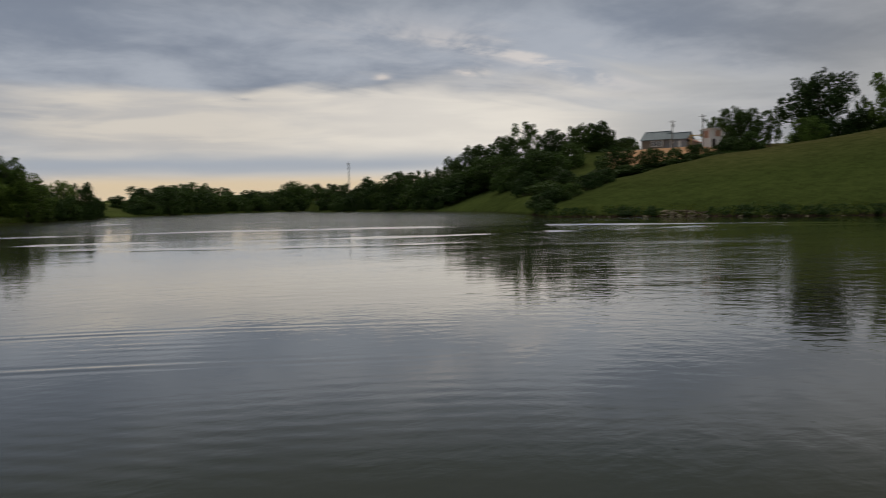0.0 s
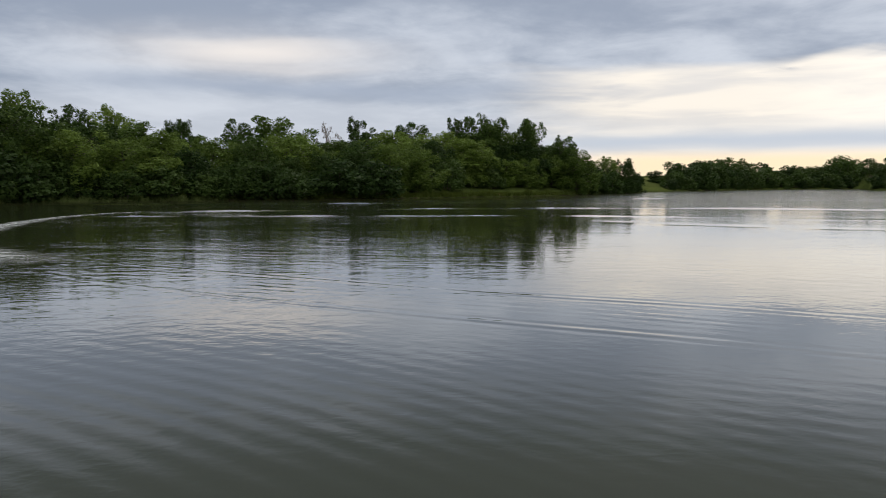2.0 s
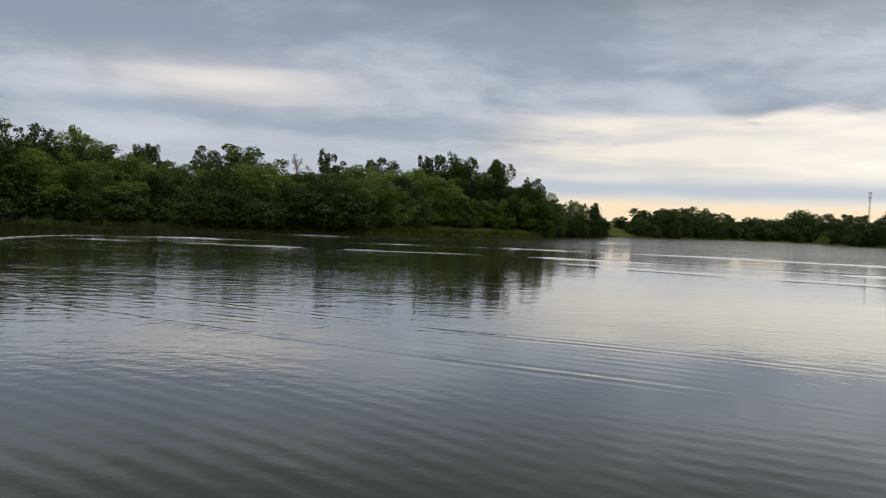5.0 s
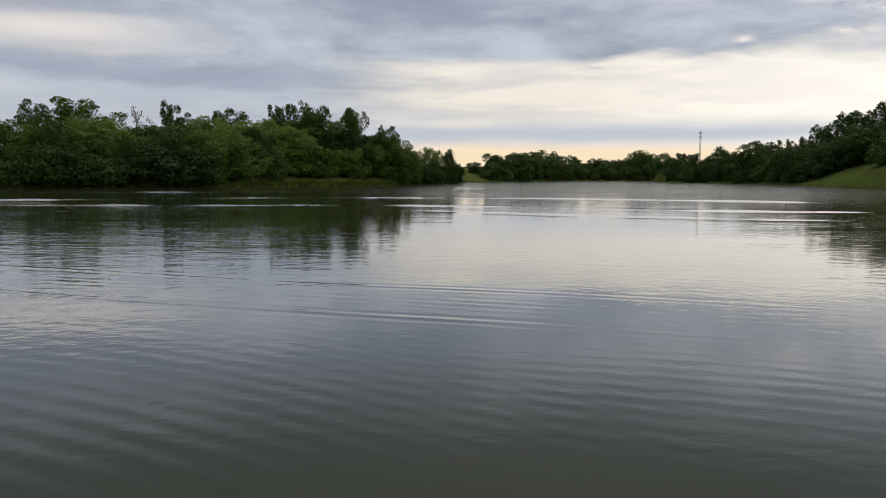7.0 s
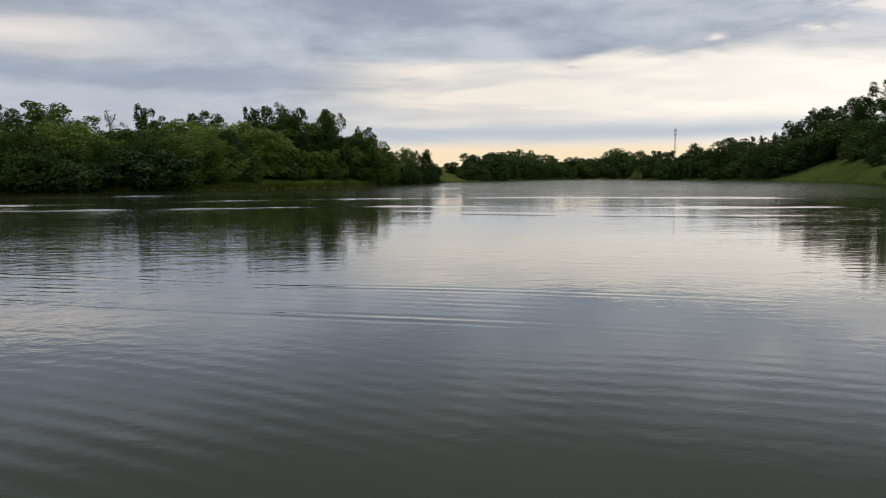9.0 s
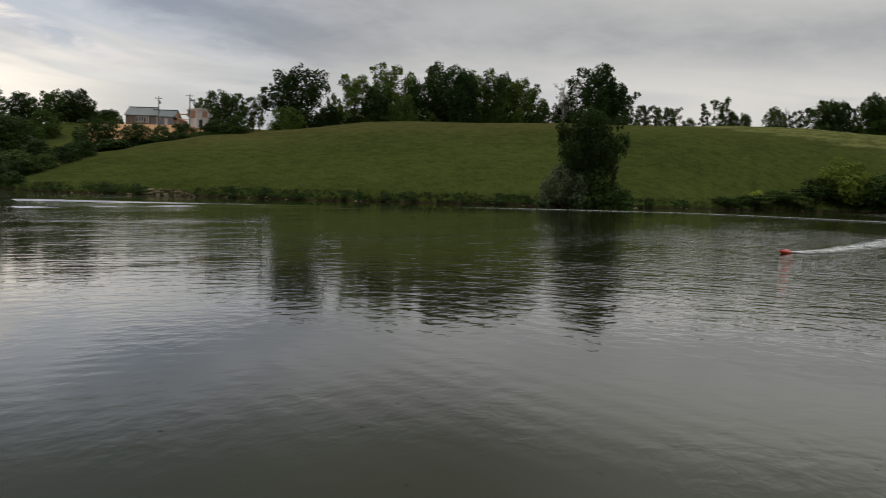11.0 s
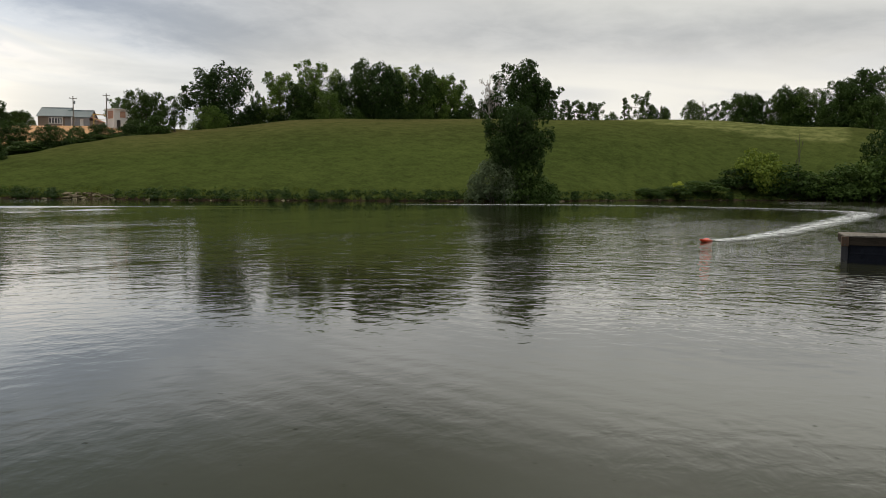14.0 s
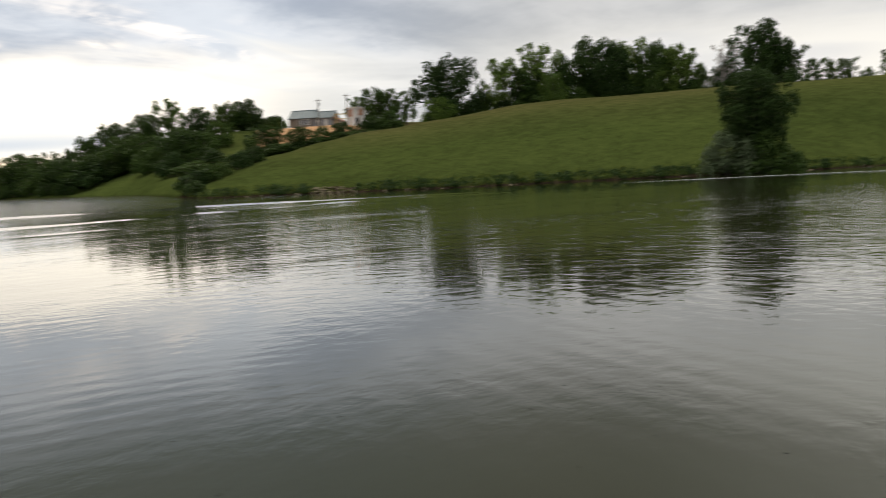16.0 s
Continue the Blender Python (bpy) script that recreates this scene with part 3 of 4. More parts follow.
tagged(new("raindrop_rings", mesh_of("raindrop_rings", rv, rf, WATER, smooth=True)), "small raindrop rings on calm lake water", "ripples", kind="stuff")


# ---- trees ----
def leaves(name, centres, radii, count, size, mat, rng, flat=0.92, droop=0.0):
    """Many small leaf sprays in clumps round some centres."""
    centres, radii = np.array(centres), np.array(radii)
    pick = rng.choice(len(centres), count, p=radii ** 2 / (radii ** 2).sum())
    way = rng.normal(size=(count, 3))
    way /= np.linalg.norm(way, axis=1)[:, None]
    lifted = rng.random(count) < 0.55
    way[:, 2] = np.where(lifted, np.abs(way[:, 2]), way[:, 2])
    rad = radii[pick] * rng.uniform(0.3, 1.12, count) ** 0.6
    at = centres[pick] + way * rad[:, None] * np.array([1, 1, flat])
    at[:, 2] -= droop * np.linalg.norm(way[:, :2], axis=1) * rad
    nrm = way * 1.0 + rng.normal(size=(count, 3)) * 0.5 + np.array([0, 0, 0.35])
    nrm /= np.linalg.norm(nrm, axis=1)[:, None]
    t1 = np.cross(nrm, rng.normal(size=(count, 3)))
    t1 /= np.linalg.norm(t1, axis=1)[:, None]
    t2 = np.cross(nrm, t1)
    s = size * rng.uniform(0.55, 1.45, count)[:, None]
    v = np.stack([at - t1 * s, at + t1 * s * 0.7 + t2 * s * 0.75, at + t1 * s * 0.7 - t2 * s * 0.75], 1).reshape(-1, 3)
    f = np.arange(count * 3).reshape(-1, 3)
    return mesh_of(name, v.tolist(), f.tolist(), mat)


def tree(kind, seed, mat, height=10.0, width=8.0, clear=0.22, lobes=16, count=2600, size=0.26, lobe=(1.0, 1.7), top=0.45, droop=0.0, bark=None, core=0.27, sprays=7, reach=(0.55, 0.9)):
    """A tree of nominal height and width: trunk with limbs, and a crown of boughs, each a clump with smaller sprays standing out of it."""
    rng = np.random.default_rng(seed)
    root = new(kind)
    vs, fs = [], []
    crown_z = height * clear
    lean = rng.normal(0, 0.025, 2) * height
    tip = Vector((lean[0], lean[1], height * 0.86))
    mid = Vector((lean[0] * 0.3, lean[1] * 0.3, height * 0.45))
    r0 = 0.022 * height
    rod(vs, fs, (0, 0, -0.4), (0, 0, 0.05 * height), r0 * 1.5, r0 * 1.05, 8)
    rod(vs, fs, (0, 0, 0.05 * height), mid, r0 * 1.05, r0 * 0.7, 8)
    rod(vs, fs, mid, tip, r0 * 0.7, r0 * 0.15, 6)
    centres, radii = [tip - Vector((0, 0, 0.04 * height))], [rng.uniform(*lobe) * 0.7]
    swell_a, swell_b = rng.uniform(0, 6.28), rng.uniform(0, 6.28)
    for k in range(lobes):
        u = (k + rng.uniform(0.1, 0.9)) / lobes
        z = crown_z + (height * 0.93 - crown_z) * u
        spread = width * 0.5 * max(0.08, 1 - ((u - top) / 0.64) ** 2) ** 0.38
        a = k * 2.4 + rng.uniform(-0.5, 0.5)
        spread *= 1 + 0.16 * math.sin(a + swell_a) + 0.12 * math.sin(2 * a + swell_b + 5 * u)
        out = max(0.15, spread - lobe[0] * 0.3) * (rng.uniform(0.82, 1.0) if k % 3 else rng.uniform(0.2, 0.6))
        c = Vector((math.cos(a) * out, math.sin(a) * out, z)) + Vector((*lean, 0)) * u
        r = rng.uniform(*lobe) * (1 - 0.3 * u)
        centres.append(c)
        radii.append(r * 0.85)
        for _ in range(sprays):
            way = Vector(rng.normal(0, 1, 3)) + Vector((math.cos(a) * 0.7, math.sin(a) * 0.7, 0.3))
            centres.append(c + way.normalized() * r * rng.uniform(*reach))
            radii.append(r * rng.uniform(0.22, 0.40))
        foot = mid.lerp(tip, max(0, u - 0.35)) if u > 0.3 else Vector((0, 0, max(0.08 * height, z * 0.55)))
        bend = foot.lerp(c, 0.55) + Vector((0, 0, 0.04 * height))
        rod(vs, fs, foot, bend, r0 * 0.35, r0 * 0.2, 4)
        rod(vs, fs, bend, c, r0 * 0.2, r0 * 0.05, 4)
        rod(vs, fs, bend, c + Vector(rng.normal(0, 0.5, 3) * r), r0 * 0.1, r0 * 0.03, 3)
    for u in (0.2, 0.45, 0.7) if mat is not None and core else ():
        centres.append(Vector((0, 0, crown_z + (height * 0.9 - crown_z) * u)))
        radii.append(width * core * (1.15 - 0.5 * abs(u - 0.4)))
    part("trunk", mesh_of("trunk", vs, fs, bark or BARK), None, root)
    if mat is not None:
        part("crown", leaves("crown", [tuple(c) for c in centres], radii, count, size, mat, rng, droop=droop), None, root)
    else:
        vs, fs = [], []
        for c, r in zip(centres, radii):
            for _ in range(5):
                e = c + Vector(rng.normal(0, 0.34, 3) * r) + Vector((0, 0, 1.0 * r))
                rod(vs, fs, c - Vector((0, 0, 0.3 * r)), e, 0.045, 0.016, 3)
        tagged(part("twigs", mesh_of("twigs", vs, fs, bark or BARK), None, root), kind="stuff")
    return root


def shrub(seed, mat, size=0.2, count=1500, droop=0.0):
    """A low bush, nominally 4 m high and 6 m wide, leafy to the ground."""
    rng = np.random.default_rng(seed)
    root = new("bush")
    vs, fs, centres, radii = [], [], [], []
    for k in range(13):
        a, out = k * 2.4, 2.3 * math.sqrt((k + 0.5) / 13)
        c = Vector((math.cos(a) * out, math.sin(a) * out, (3.1 - 0.42 * out * out) * rng.uniform(0.55, 1.1) + 0.2))
        centres.append(tuple(c))
        radii.append(rng.uniform(0.6, 1.1))
        rod(vs, fs, (math.cos(a) * 0.3, math.sin(a) * 0.3, -0.3), c, 0.06, 0.015, 5)
        centres.append((c.x * 1.05, c.y * 1.05, c.z * 0.4))
        radii.append(rng.uniform(0.6, 0.9))
    part("woody_base", mesh_of("woody_base", vs, fs, BARK), None, root)
    part("foliage", leaves("foliage", centres, radii, count, size, mat, rng, droop=droop), None, root)
    return root


KINDS = {
    "oak": [tree("tree", s, LEAF, width=10.5, lobes=34, count=14500, size=0.185, core=0.33, lobe=(1.7, 2.5), clear=0.02) for s in (3, 4, 5, 6)],
    "wood": [tree("tree", s, LEAF_WOOD, width=9.0, lobes=36, count=14500, size=0.15, core=0.30, lobe=(1.4, 2.1), clear=0.02, top=0.42) for s in (11, 12, 13, 14, 15)],
    "round": [tree("tree", s, LEAF, width=12.0, lobes=30, count=9500, size=0.215, core=0.33, lobe=(1.8, 2.6), clear=0.0, top=0.36) for s in (21, 22, 23)],
    "bright": [tree("tree", s, LEAF_OPEN, width=13.0, lobes=28, count=7500, size=0.22, core=0.33, lobe=(1.8, 2.6), clear=0.0, top=0.36) for s in (24,)],
    "open": [tree("tree", s, LEAF_OPEN, width=8.5, lobes=32, count=11500, size=0.14, core=0.25, lobe=(1.1, 1.8), clear=0.1, top=0.5) for s in (41, 42, 43)],
    "airy": [tree("tree", s, LEAF, width=8.5, lobes=24, count=7500, size=0.16, lobe=(1.1, 1.7), clear=0.1, core=0.12, top=0.5, sprays=6) for s in (44, 45, 46)],
    "spire": [tree("tree", 47, LEAF, width=3.2, lobes=22, count=3000, size=0.15, lobe=(0.55, 0.9), clear=0.08, core=0.2, top=0.2)],
    "lone": [tree("tree", 48, LEAF_LONE, width=9.2, lobes=42, count=23000, size=0.13, lobe=(1.15, 1.7), clear=0.33, top=0.5, core=0.33, sprays=8)],
    "distant": [tree("tree", s, LEAF, width=11.0, lobes=24, count=3200, size=0.34, lobe=(1.6, 2.4), clear=0.0, top=0.4, sprays=4) for s in (91, 92, 93)],
    "bare": [tree("tree", 51, None, width=5, lobes=16, lobe=(0.8, 1.3), clear=0.3, bark=BARK_GREY)],
    "snag": [tree("tree", 55, None, width=4, lobes=7, lobe=(0.6, 1.0), clear=0.45, sprays=2)],
    "shrub": [shrub(s, LEAF, 0.15, 3100) for s in (61, 62, 63)],
    "gold": [shrub(71, LEAF_GOLD, 0.11, 6500)],
    "willow": [shrub(81, LEAF_GREY, 0.10, 6500, 0.5)],
}
LABELS = {
    "oak": "broad dark green leafy tree with a dense crown", "wood": "mid-green leafy tree in a lakeside wood",
    "round": "rounded dark green leafy tree", "bright": "low fresh green leafy tree on the hill's brow", "open": "loose-crowned mid-green leafy tree",
    "airy": "thin-crowned dark green tree with sky showing through", "spire": "slim pointed dark green tree on a hilltop",
    "lone": "dark leafy tree standing alone at the waterline",
    "distant": "dark green leafy tree on a far shore",
    "bare": "leafless grey dead tree", "snag": "thin leafless dead tree among bank bushes", "shrub": "dense dark green bush", "gold": "bright yellow-green bush on the bank",
    "willow": "grey-green drooping bush at the waterline",
}
used = set()
SIZES = {}
for templates in KINDS.values():
    for ob in templates:
        pts = np.array([v.co for v in ob.children[-1].data.vertices])
        SIZES[ob] = (np.percentile(pts[:, 2], 99.95), 0.5 * sum(np.percentile(pts[:, i], 99.5) - np.percentile(pts[:, i], 0.5) for i in (0, 1)))

dice = random.Random(7)


def plant(x, y, height, width, kind, group, label=""):
    """Stands a tree or bush of that height and width on the ground."""
    src = dice.choice(KINDS[kind])
    h0, w0 = SIZES[src]
    z = float(land(math.degrees(math.atan2(x, y)), math.hypot(x, y))) - 0.05
    m = Matrix.LocRotScale((x, y, z), Euler((0, 0, dice.uniform(0, 6.28))), (width / w0, width / w0 * dice.uniform(0.9, 1.1), height / h0))
    if src in used:
        ob = copy_thing(src, m)
    else:
        used.add(src)
        src.matrix_basis = m
        ob = src
    # copy_thing keeps the template's own scale, so set the pose itself
    ob.matrix_basis = m
    return tagged(ob, label or LABELS[kind], "bush" if kind in ("shrub", "gold", "willow") else "tree", group)


# x, y, height, width, kind
BANK_BUSHES = [(138.9, 6.4, 5.4, 6.8, "gold"), (136.7, 9.6, 2.7, 5.9, "shrub"), (140.0, 2.1, 4.1, 7.0, "shrub"), (141.0, -2.1, 3.5, 7.1, "shrub"),
    (141.9, -6.2, 4.6, 7.1, "shrub"), (142.7, -9.8, 5.6, 7.2, "shrub"), (145.4, -12.9, 11.2, 8.4, "round"), (129.2, 14.0, 1.3, 5.6, "shrub"),
    (122.7, 17.7, 1.1, 4.4, "shrub"), (117.2, 20.5, 0.9, 3.1, "shrub"), (124.8, 17.2, 1.6, 2.0, "gold")]
INLET = [(3.2, 197.0, 4.6, 4.4, "round"), (10.3, 261.8, 3.4, 6.0, "round"),
    (-2.4, 168.0, 4.5, 4.8, "shrub")]
FAR = [(18.1, 267.4, 6.8, 6.5, "round"), (26.7, 298.8, 7.3, 8.6, "round"), (35.4, 310.0, 8.4, 11.2, "oak"), (44.1, 316.9, 7.4, 11.4, "round"),
    (54.3, 330.6, 6.4, 10.5, "oak"), (70.7, 373.4, 4.2, 12.0, "round"), (83.9, 391.1, 4.2, 12.6, "round"), (95.6, 398.7, 4.5, 12.9, "oak"),
    (101.1, 387.0, 6.4, 12.6, "oak")]

for rows, group in ((BANK_BUSHES, "bushes on the bank"), (INLET, "trees at the inlet"), (FAR, "far shore trees")):
    for x, y, height, width, kind in rows:
        if math.hypot(x, y) > 255 and kind in ("oak", "round"):
            kind = "distant"
        plant(x, y, height, width, kind, group)
plant(91.8, 32.0, 10.9, 7.4, "lone", "", "dark leafy tree standing alone at the waterline")
plant(90.5, 33.9, 4.6, 5.6, "willow", "bushes under the lone tree")
plant(91.4, 31.6, 4.2, 4.6, "shrub", "bushes under the lone tree")
plant(92.2, 28.9, 3.2, 3.6, "shrub", "bushes under the lone tree")

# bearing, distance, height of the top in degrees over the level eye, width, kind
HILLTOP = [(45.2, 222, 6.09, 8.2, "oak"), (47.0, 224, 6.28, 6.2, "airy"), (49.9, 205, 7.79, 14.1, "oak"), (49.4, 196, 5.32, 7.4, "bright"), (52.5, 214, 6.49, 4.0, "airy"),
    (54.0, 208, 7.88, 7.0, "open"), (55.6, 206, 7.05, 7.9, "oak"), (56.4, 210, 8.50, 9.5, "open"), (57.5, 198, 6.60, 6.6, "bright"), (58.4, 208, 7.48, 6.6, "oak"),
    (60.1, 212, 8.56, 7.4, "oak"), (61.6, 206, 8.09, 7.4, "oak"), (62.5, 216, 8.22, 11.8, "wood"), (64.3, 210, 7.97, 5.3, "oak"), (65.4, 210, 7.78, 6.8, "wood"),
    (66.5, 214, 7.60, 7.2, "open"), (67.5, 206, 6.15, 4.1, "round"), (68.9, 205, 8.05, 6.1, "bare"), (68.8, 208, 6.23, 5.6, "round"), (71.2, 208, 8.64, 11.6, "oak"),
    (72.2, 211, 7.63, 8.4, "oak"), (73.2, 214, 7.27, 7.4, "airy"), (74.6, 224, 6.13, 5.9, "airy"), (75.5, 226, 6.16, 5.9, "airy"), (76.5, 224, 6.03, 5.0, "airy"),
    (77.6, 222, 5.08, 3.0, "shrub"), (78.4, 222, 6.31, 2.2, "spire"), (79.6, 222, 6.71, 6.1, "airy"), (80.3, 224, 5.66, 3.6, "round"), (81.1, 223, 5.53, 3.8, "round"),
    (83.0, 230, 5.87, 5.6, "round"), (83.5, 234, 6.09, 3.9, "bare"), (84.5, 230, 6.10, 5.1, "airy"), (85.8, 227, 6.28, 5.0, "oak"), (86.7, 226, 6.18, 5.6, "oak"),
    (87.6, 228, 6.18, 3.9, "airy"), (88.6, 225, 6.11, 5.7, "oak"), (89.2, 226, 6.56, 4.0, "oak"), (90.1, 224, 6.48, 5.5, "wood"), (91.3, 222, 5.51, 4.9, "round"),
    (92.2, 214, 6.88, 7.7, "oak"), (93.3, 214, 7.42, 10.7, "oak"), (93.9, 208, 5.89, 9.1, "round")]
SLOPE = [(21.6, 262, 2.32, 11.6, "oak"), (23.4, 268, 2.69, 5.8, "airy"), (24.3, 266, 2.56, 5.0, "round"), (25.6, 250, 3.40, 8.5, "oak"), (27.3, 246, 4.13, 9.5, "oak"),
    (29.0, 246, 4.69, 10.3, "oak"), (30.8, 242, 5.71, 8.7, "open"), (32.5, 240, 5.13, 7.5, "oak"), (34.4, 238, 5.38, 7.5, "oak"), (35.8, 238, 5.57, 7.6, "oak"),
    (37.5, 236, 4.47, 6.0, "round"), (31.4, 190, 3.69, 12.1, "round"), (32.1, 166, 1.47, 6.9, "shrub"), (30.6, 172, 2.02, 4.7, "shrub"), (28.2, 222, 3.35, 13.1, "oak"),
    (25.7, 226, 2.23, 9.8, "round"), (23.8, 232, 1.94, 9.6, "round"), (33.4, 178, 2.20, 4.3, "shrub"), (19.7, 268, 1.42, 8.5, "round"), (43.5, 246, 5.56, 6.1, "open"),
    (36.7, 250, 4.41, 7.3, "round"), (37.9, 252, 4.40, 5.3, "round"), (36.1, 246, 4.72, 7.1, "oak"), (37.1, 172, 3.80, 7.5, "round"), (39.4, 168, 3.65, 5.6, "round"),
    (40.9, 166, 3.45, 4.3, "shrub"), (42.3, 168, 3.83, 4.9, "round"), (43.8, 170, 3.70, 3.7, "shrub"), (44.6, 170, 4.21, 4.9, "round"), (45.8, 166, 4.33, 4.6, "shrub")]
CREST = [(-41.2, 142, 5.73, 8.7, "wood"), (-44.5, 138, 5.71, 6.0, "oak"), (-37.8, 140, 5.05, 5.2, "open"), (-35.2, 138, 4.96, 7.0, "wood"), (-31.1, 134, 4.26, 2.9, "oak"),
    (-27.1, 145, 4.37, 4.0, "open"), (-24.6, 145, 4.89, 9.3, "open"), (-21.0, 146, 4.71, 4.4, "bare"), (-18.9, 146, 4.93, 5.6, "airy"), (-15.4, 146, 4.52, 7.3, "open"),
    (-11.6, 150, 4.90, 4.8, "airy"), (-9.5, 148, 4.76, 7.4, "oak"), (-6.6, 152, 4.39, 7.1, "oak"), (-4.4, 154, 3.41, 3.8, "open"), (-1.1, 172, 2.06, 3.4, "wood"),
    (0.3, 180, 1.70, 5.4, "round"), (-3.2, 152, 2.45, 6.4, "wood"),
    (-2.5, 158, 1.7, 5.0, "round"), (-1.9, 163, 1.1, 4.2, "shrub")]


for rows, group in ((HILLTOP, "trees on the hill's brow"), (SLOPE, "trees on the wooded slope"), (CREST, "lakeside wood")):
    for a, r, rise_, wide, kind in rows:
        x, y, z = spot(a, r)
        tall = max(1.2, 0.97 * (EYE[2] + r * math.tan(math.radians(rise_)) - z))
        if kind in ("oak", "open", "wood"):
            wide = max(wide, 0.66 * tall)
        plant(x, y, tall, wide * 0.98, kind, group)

# bushes down the gully between the two meadows
for a, back_by, tall, wide, kind in ((31.5, 6.0, 2.0, 2.8, "shrub"), (32.0, 3.0, 1.2, 2.2, "shrub"), (32.3, 9.0, 2.2, 3.0, "round"), (32.9, 13.0, 2.0, 3.0, "shrub"),
                                     (33.8, 17.5, 2.0, 3.2, "round"), (35.0, 23.0, 2.2, 3.2, "shrub"), (36.2, 29.0, 2.4, 3.4, "round")):
    x, y, z = spot(a, float(shore(a)) + back_by)
    plant(x, y, tall, wide, kind, "bushes in the gully")

# the lakeside wood: bearing and height of its canopy, then rows from the water back
CANOPY = np.array([(-60, 12.5), (-45, 12.4), (-41.4, 12.5), (-38, 11.4), (-35, 11.2), (-31, 9.6), (-27, 10.0), (-24.5, 11.4), (-21, 10.6), (-19, 11.6),
                   (-16, 10.6), (-11.5, 12.6), (-8.9, 13.2), (-6.5, 12.4), (-4.5, 10.6), (-3.1, 8.8), (-2.2, 6.5)])
for back_by, share, gap, kinds in ((1.8, 0.26, 2.6, ("shrub",)), (5, 0.60, 4.6, ("wood", "wood", "round", "wood")), (10, 0.78, 5.4, ("wood", "oak", "wood")),
                                   (17, 0.85, 7.4, ("wood", "wood", "open", "oak")), (25, 0.88, 8.0, ("open", "wood", "open"))):
    a = -51.0
    while a < (-3.0 if back_by < 12 else -3.8):
        d = float(shore(a)) + back_by + dice.uniform(-1, 1.5) + (7.0 if -14.5 < a < -4 else 0.0)
        tallness = float(np.interp(a, CANOPY[:, 0], CANOPY[:, 1])) * share * (dice.uniform(0.78, 1.14) if back_by < 12 else dice.uniform(0.84, 1.10))
        if back_by < 3:
            tallness = dice.uniform(2.0, 4.2)
            wide = tallness * dice.uniform(1.2, 1.8)
        else:
            wide = min(10.5, max(5.6, tallness * dice.uniform(0.78, 1.05)))
        x, y, z = spot(a, d)
        if back_by < 3 and a > -17 and dice.random() < 0.75:
            a += 2.0
            continue
        plant(x, y, max(1.5, tallness - (z - 0.4 if back_by > 3 else 0)), wide, dice.choice(kinds), "lakeside wood" if back_by > 3 else "bushes along the wood")
        a += gap * dice.uniform(0.8, 1.2) / d * 57.3

# thicket that closes the foot of the wooded slope
for a0, a1, r0, r1, lo, hi in ((24.0, 31.0, 222, 236, 4.0, 7.0), (29.0, 34.5, 196, 226, 3.0, 6.0), (35.5, 45.5, 163, 170, 0.9, 1.7)):
    a = a0
    while a < a1:
        r = dice.uniform(r0, r1)
        x, y, z = spot(a, max(r, float(shore(a)) + 3))
        plant(x, y, dice.uniform(lo, hi), dice.uniform(5.0, 8.5), dice.choice(("shrub", "round", "shrub", "bright")), "thicket on the slope")
        a += dice.uniform(0.7, 1.2)

# undergrowth along the hill's brow
for a0, a1 in ((49.0, 68.0), (88.5, 95.0)):
    a = a0
    while a < a1:
        x, y, z = spot(a, 206 + dice.uniform(-3, 6) + (14 if a > 80 else 0))
        plant(x, y, (dice.uniform(2.6, 5.2) if a < 80 else dice.uniform(1.6, 3.0)), dice.uniform(4.5, 7.5), dice.choice(("shrub", "shrub", "round")), "undergrowth on the hill's brow")
        a += dice.uniform(0.9, 1.7)

# woods along the far shore, in two loose rows
for back_by, height, a0, a1 in ((1.5, 3.6, 3.4, 14.7), (6, 6.0, 3.6, 14.6), (14, 8.0, 3.8, 14.6), (1.5, 3.4, 15.9, 24.8), (5, 4.8, 16.0, 25.0), (13, 6.0, 16.4, 24.5), (40, 7.5, 5.0, 24.0)):
    a = a0
    while a < a1:
        d = float(shore(a)) + back_by + dice.uniform(-1.5, 3)
        x, y, z = spot(a, d)
        tallness = height * dice.uniform(0.52, 1.18)
        plant(x, y, tallness, tallness * dice.uniform(0.9, 1.3), dice.choice(("distant", "distant", "distant", "shrub")), "far shore trees")
        a += dice.uniform(3.4, 5.8) / d * 57.3


# ---- grass and weeds on the banks ----
def tufts(name, count, a0, a1, r0, r1, tall, mat, label, seed):
    """Blades in tufts near the waterline."""
    rng = np.random.default_rng(seed)
    a = rng.uniform(a0, a1, count)
    r = shore(a) + rng.uniform(0, 1, count) ** 1.8 * (r1 - r0) + r0
    lush = 0.55 + 0.9 * np.clip(np.sin(a * 3.1) * np.sin(a * 1.27 + 1) + 0.5 * np.sin(a * 9.3), 0, 1)
    x, y, z = r * np.sin(np.radians(a)), r * np.cos(np.radians(a)), land(a, r)
    verts, faces = [], []
    for i in range(count):
        for _ in range(5):
            h, w, lean = tall * lush[i] * rng.uniform(0.5, 1.3), rng.uniform(0.03, 0.07), rng.normal(0, 0.3, 2)
            q, ox, oy = rng.uniform(0, 6.28), rng.normal(0, 0.12), rng.normal(0, 0.12)
            bx, by, k = x[i] + ox, y[i] + oy, len(verts)
            verts += [(bx - w * math.cos(q), by - w * math.sin(q), z[i] - 0.05), (bx + w * math.cos(q), by + w * math.sin(q), z[i] - 0.05),
                      (bx + lean[0] * h, by + lean[1] * h, z[i] + h)]
            faces.append((k, k + 1, k + 2))
    return tagged(new(name, mesh_of(name, verts, faces, mat)), label, "grass", kind="stuff")


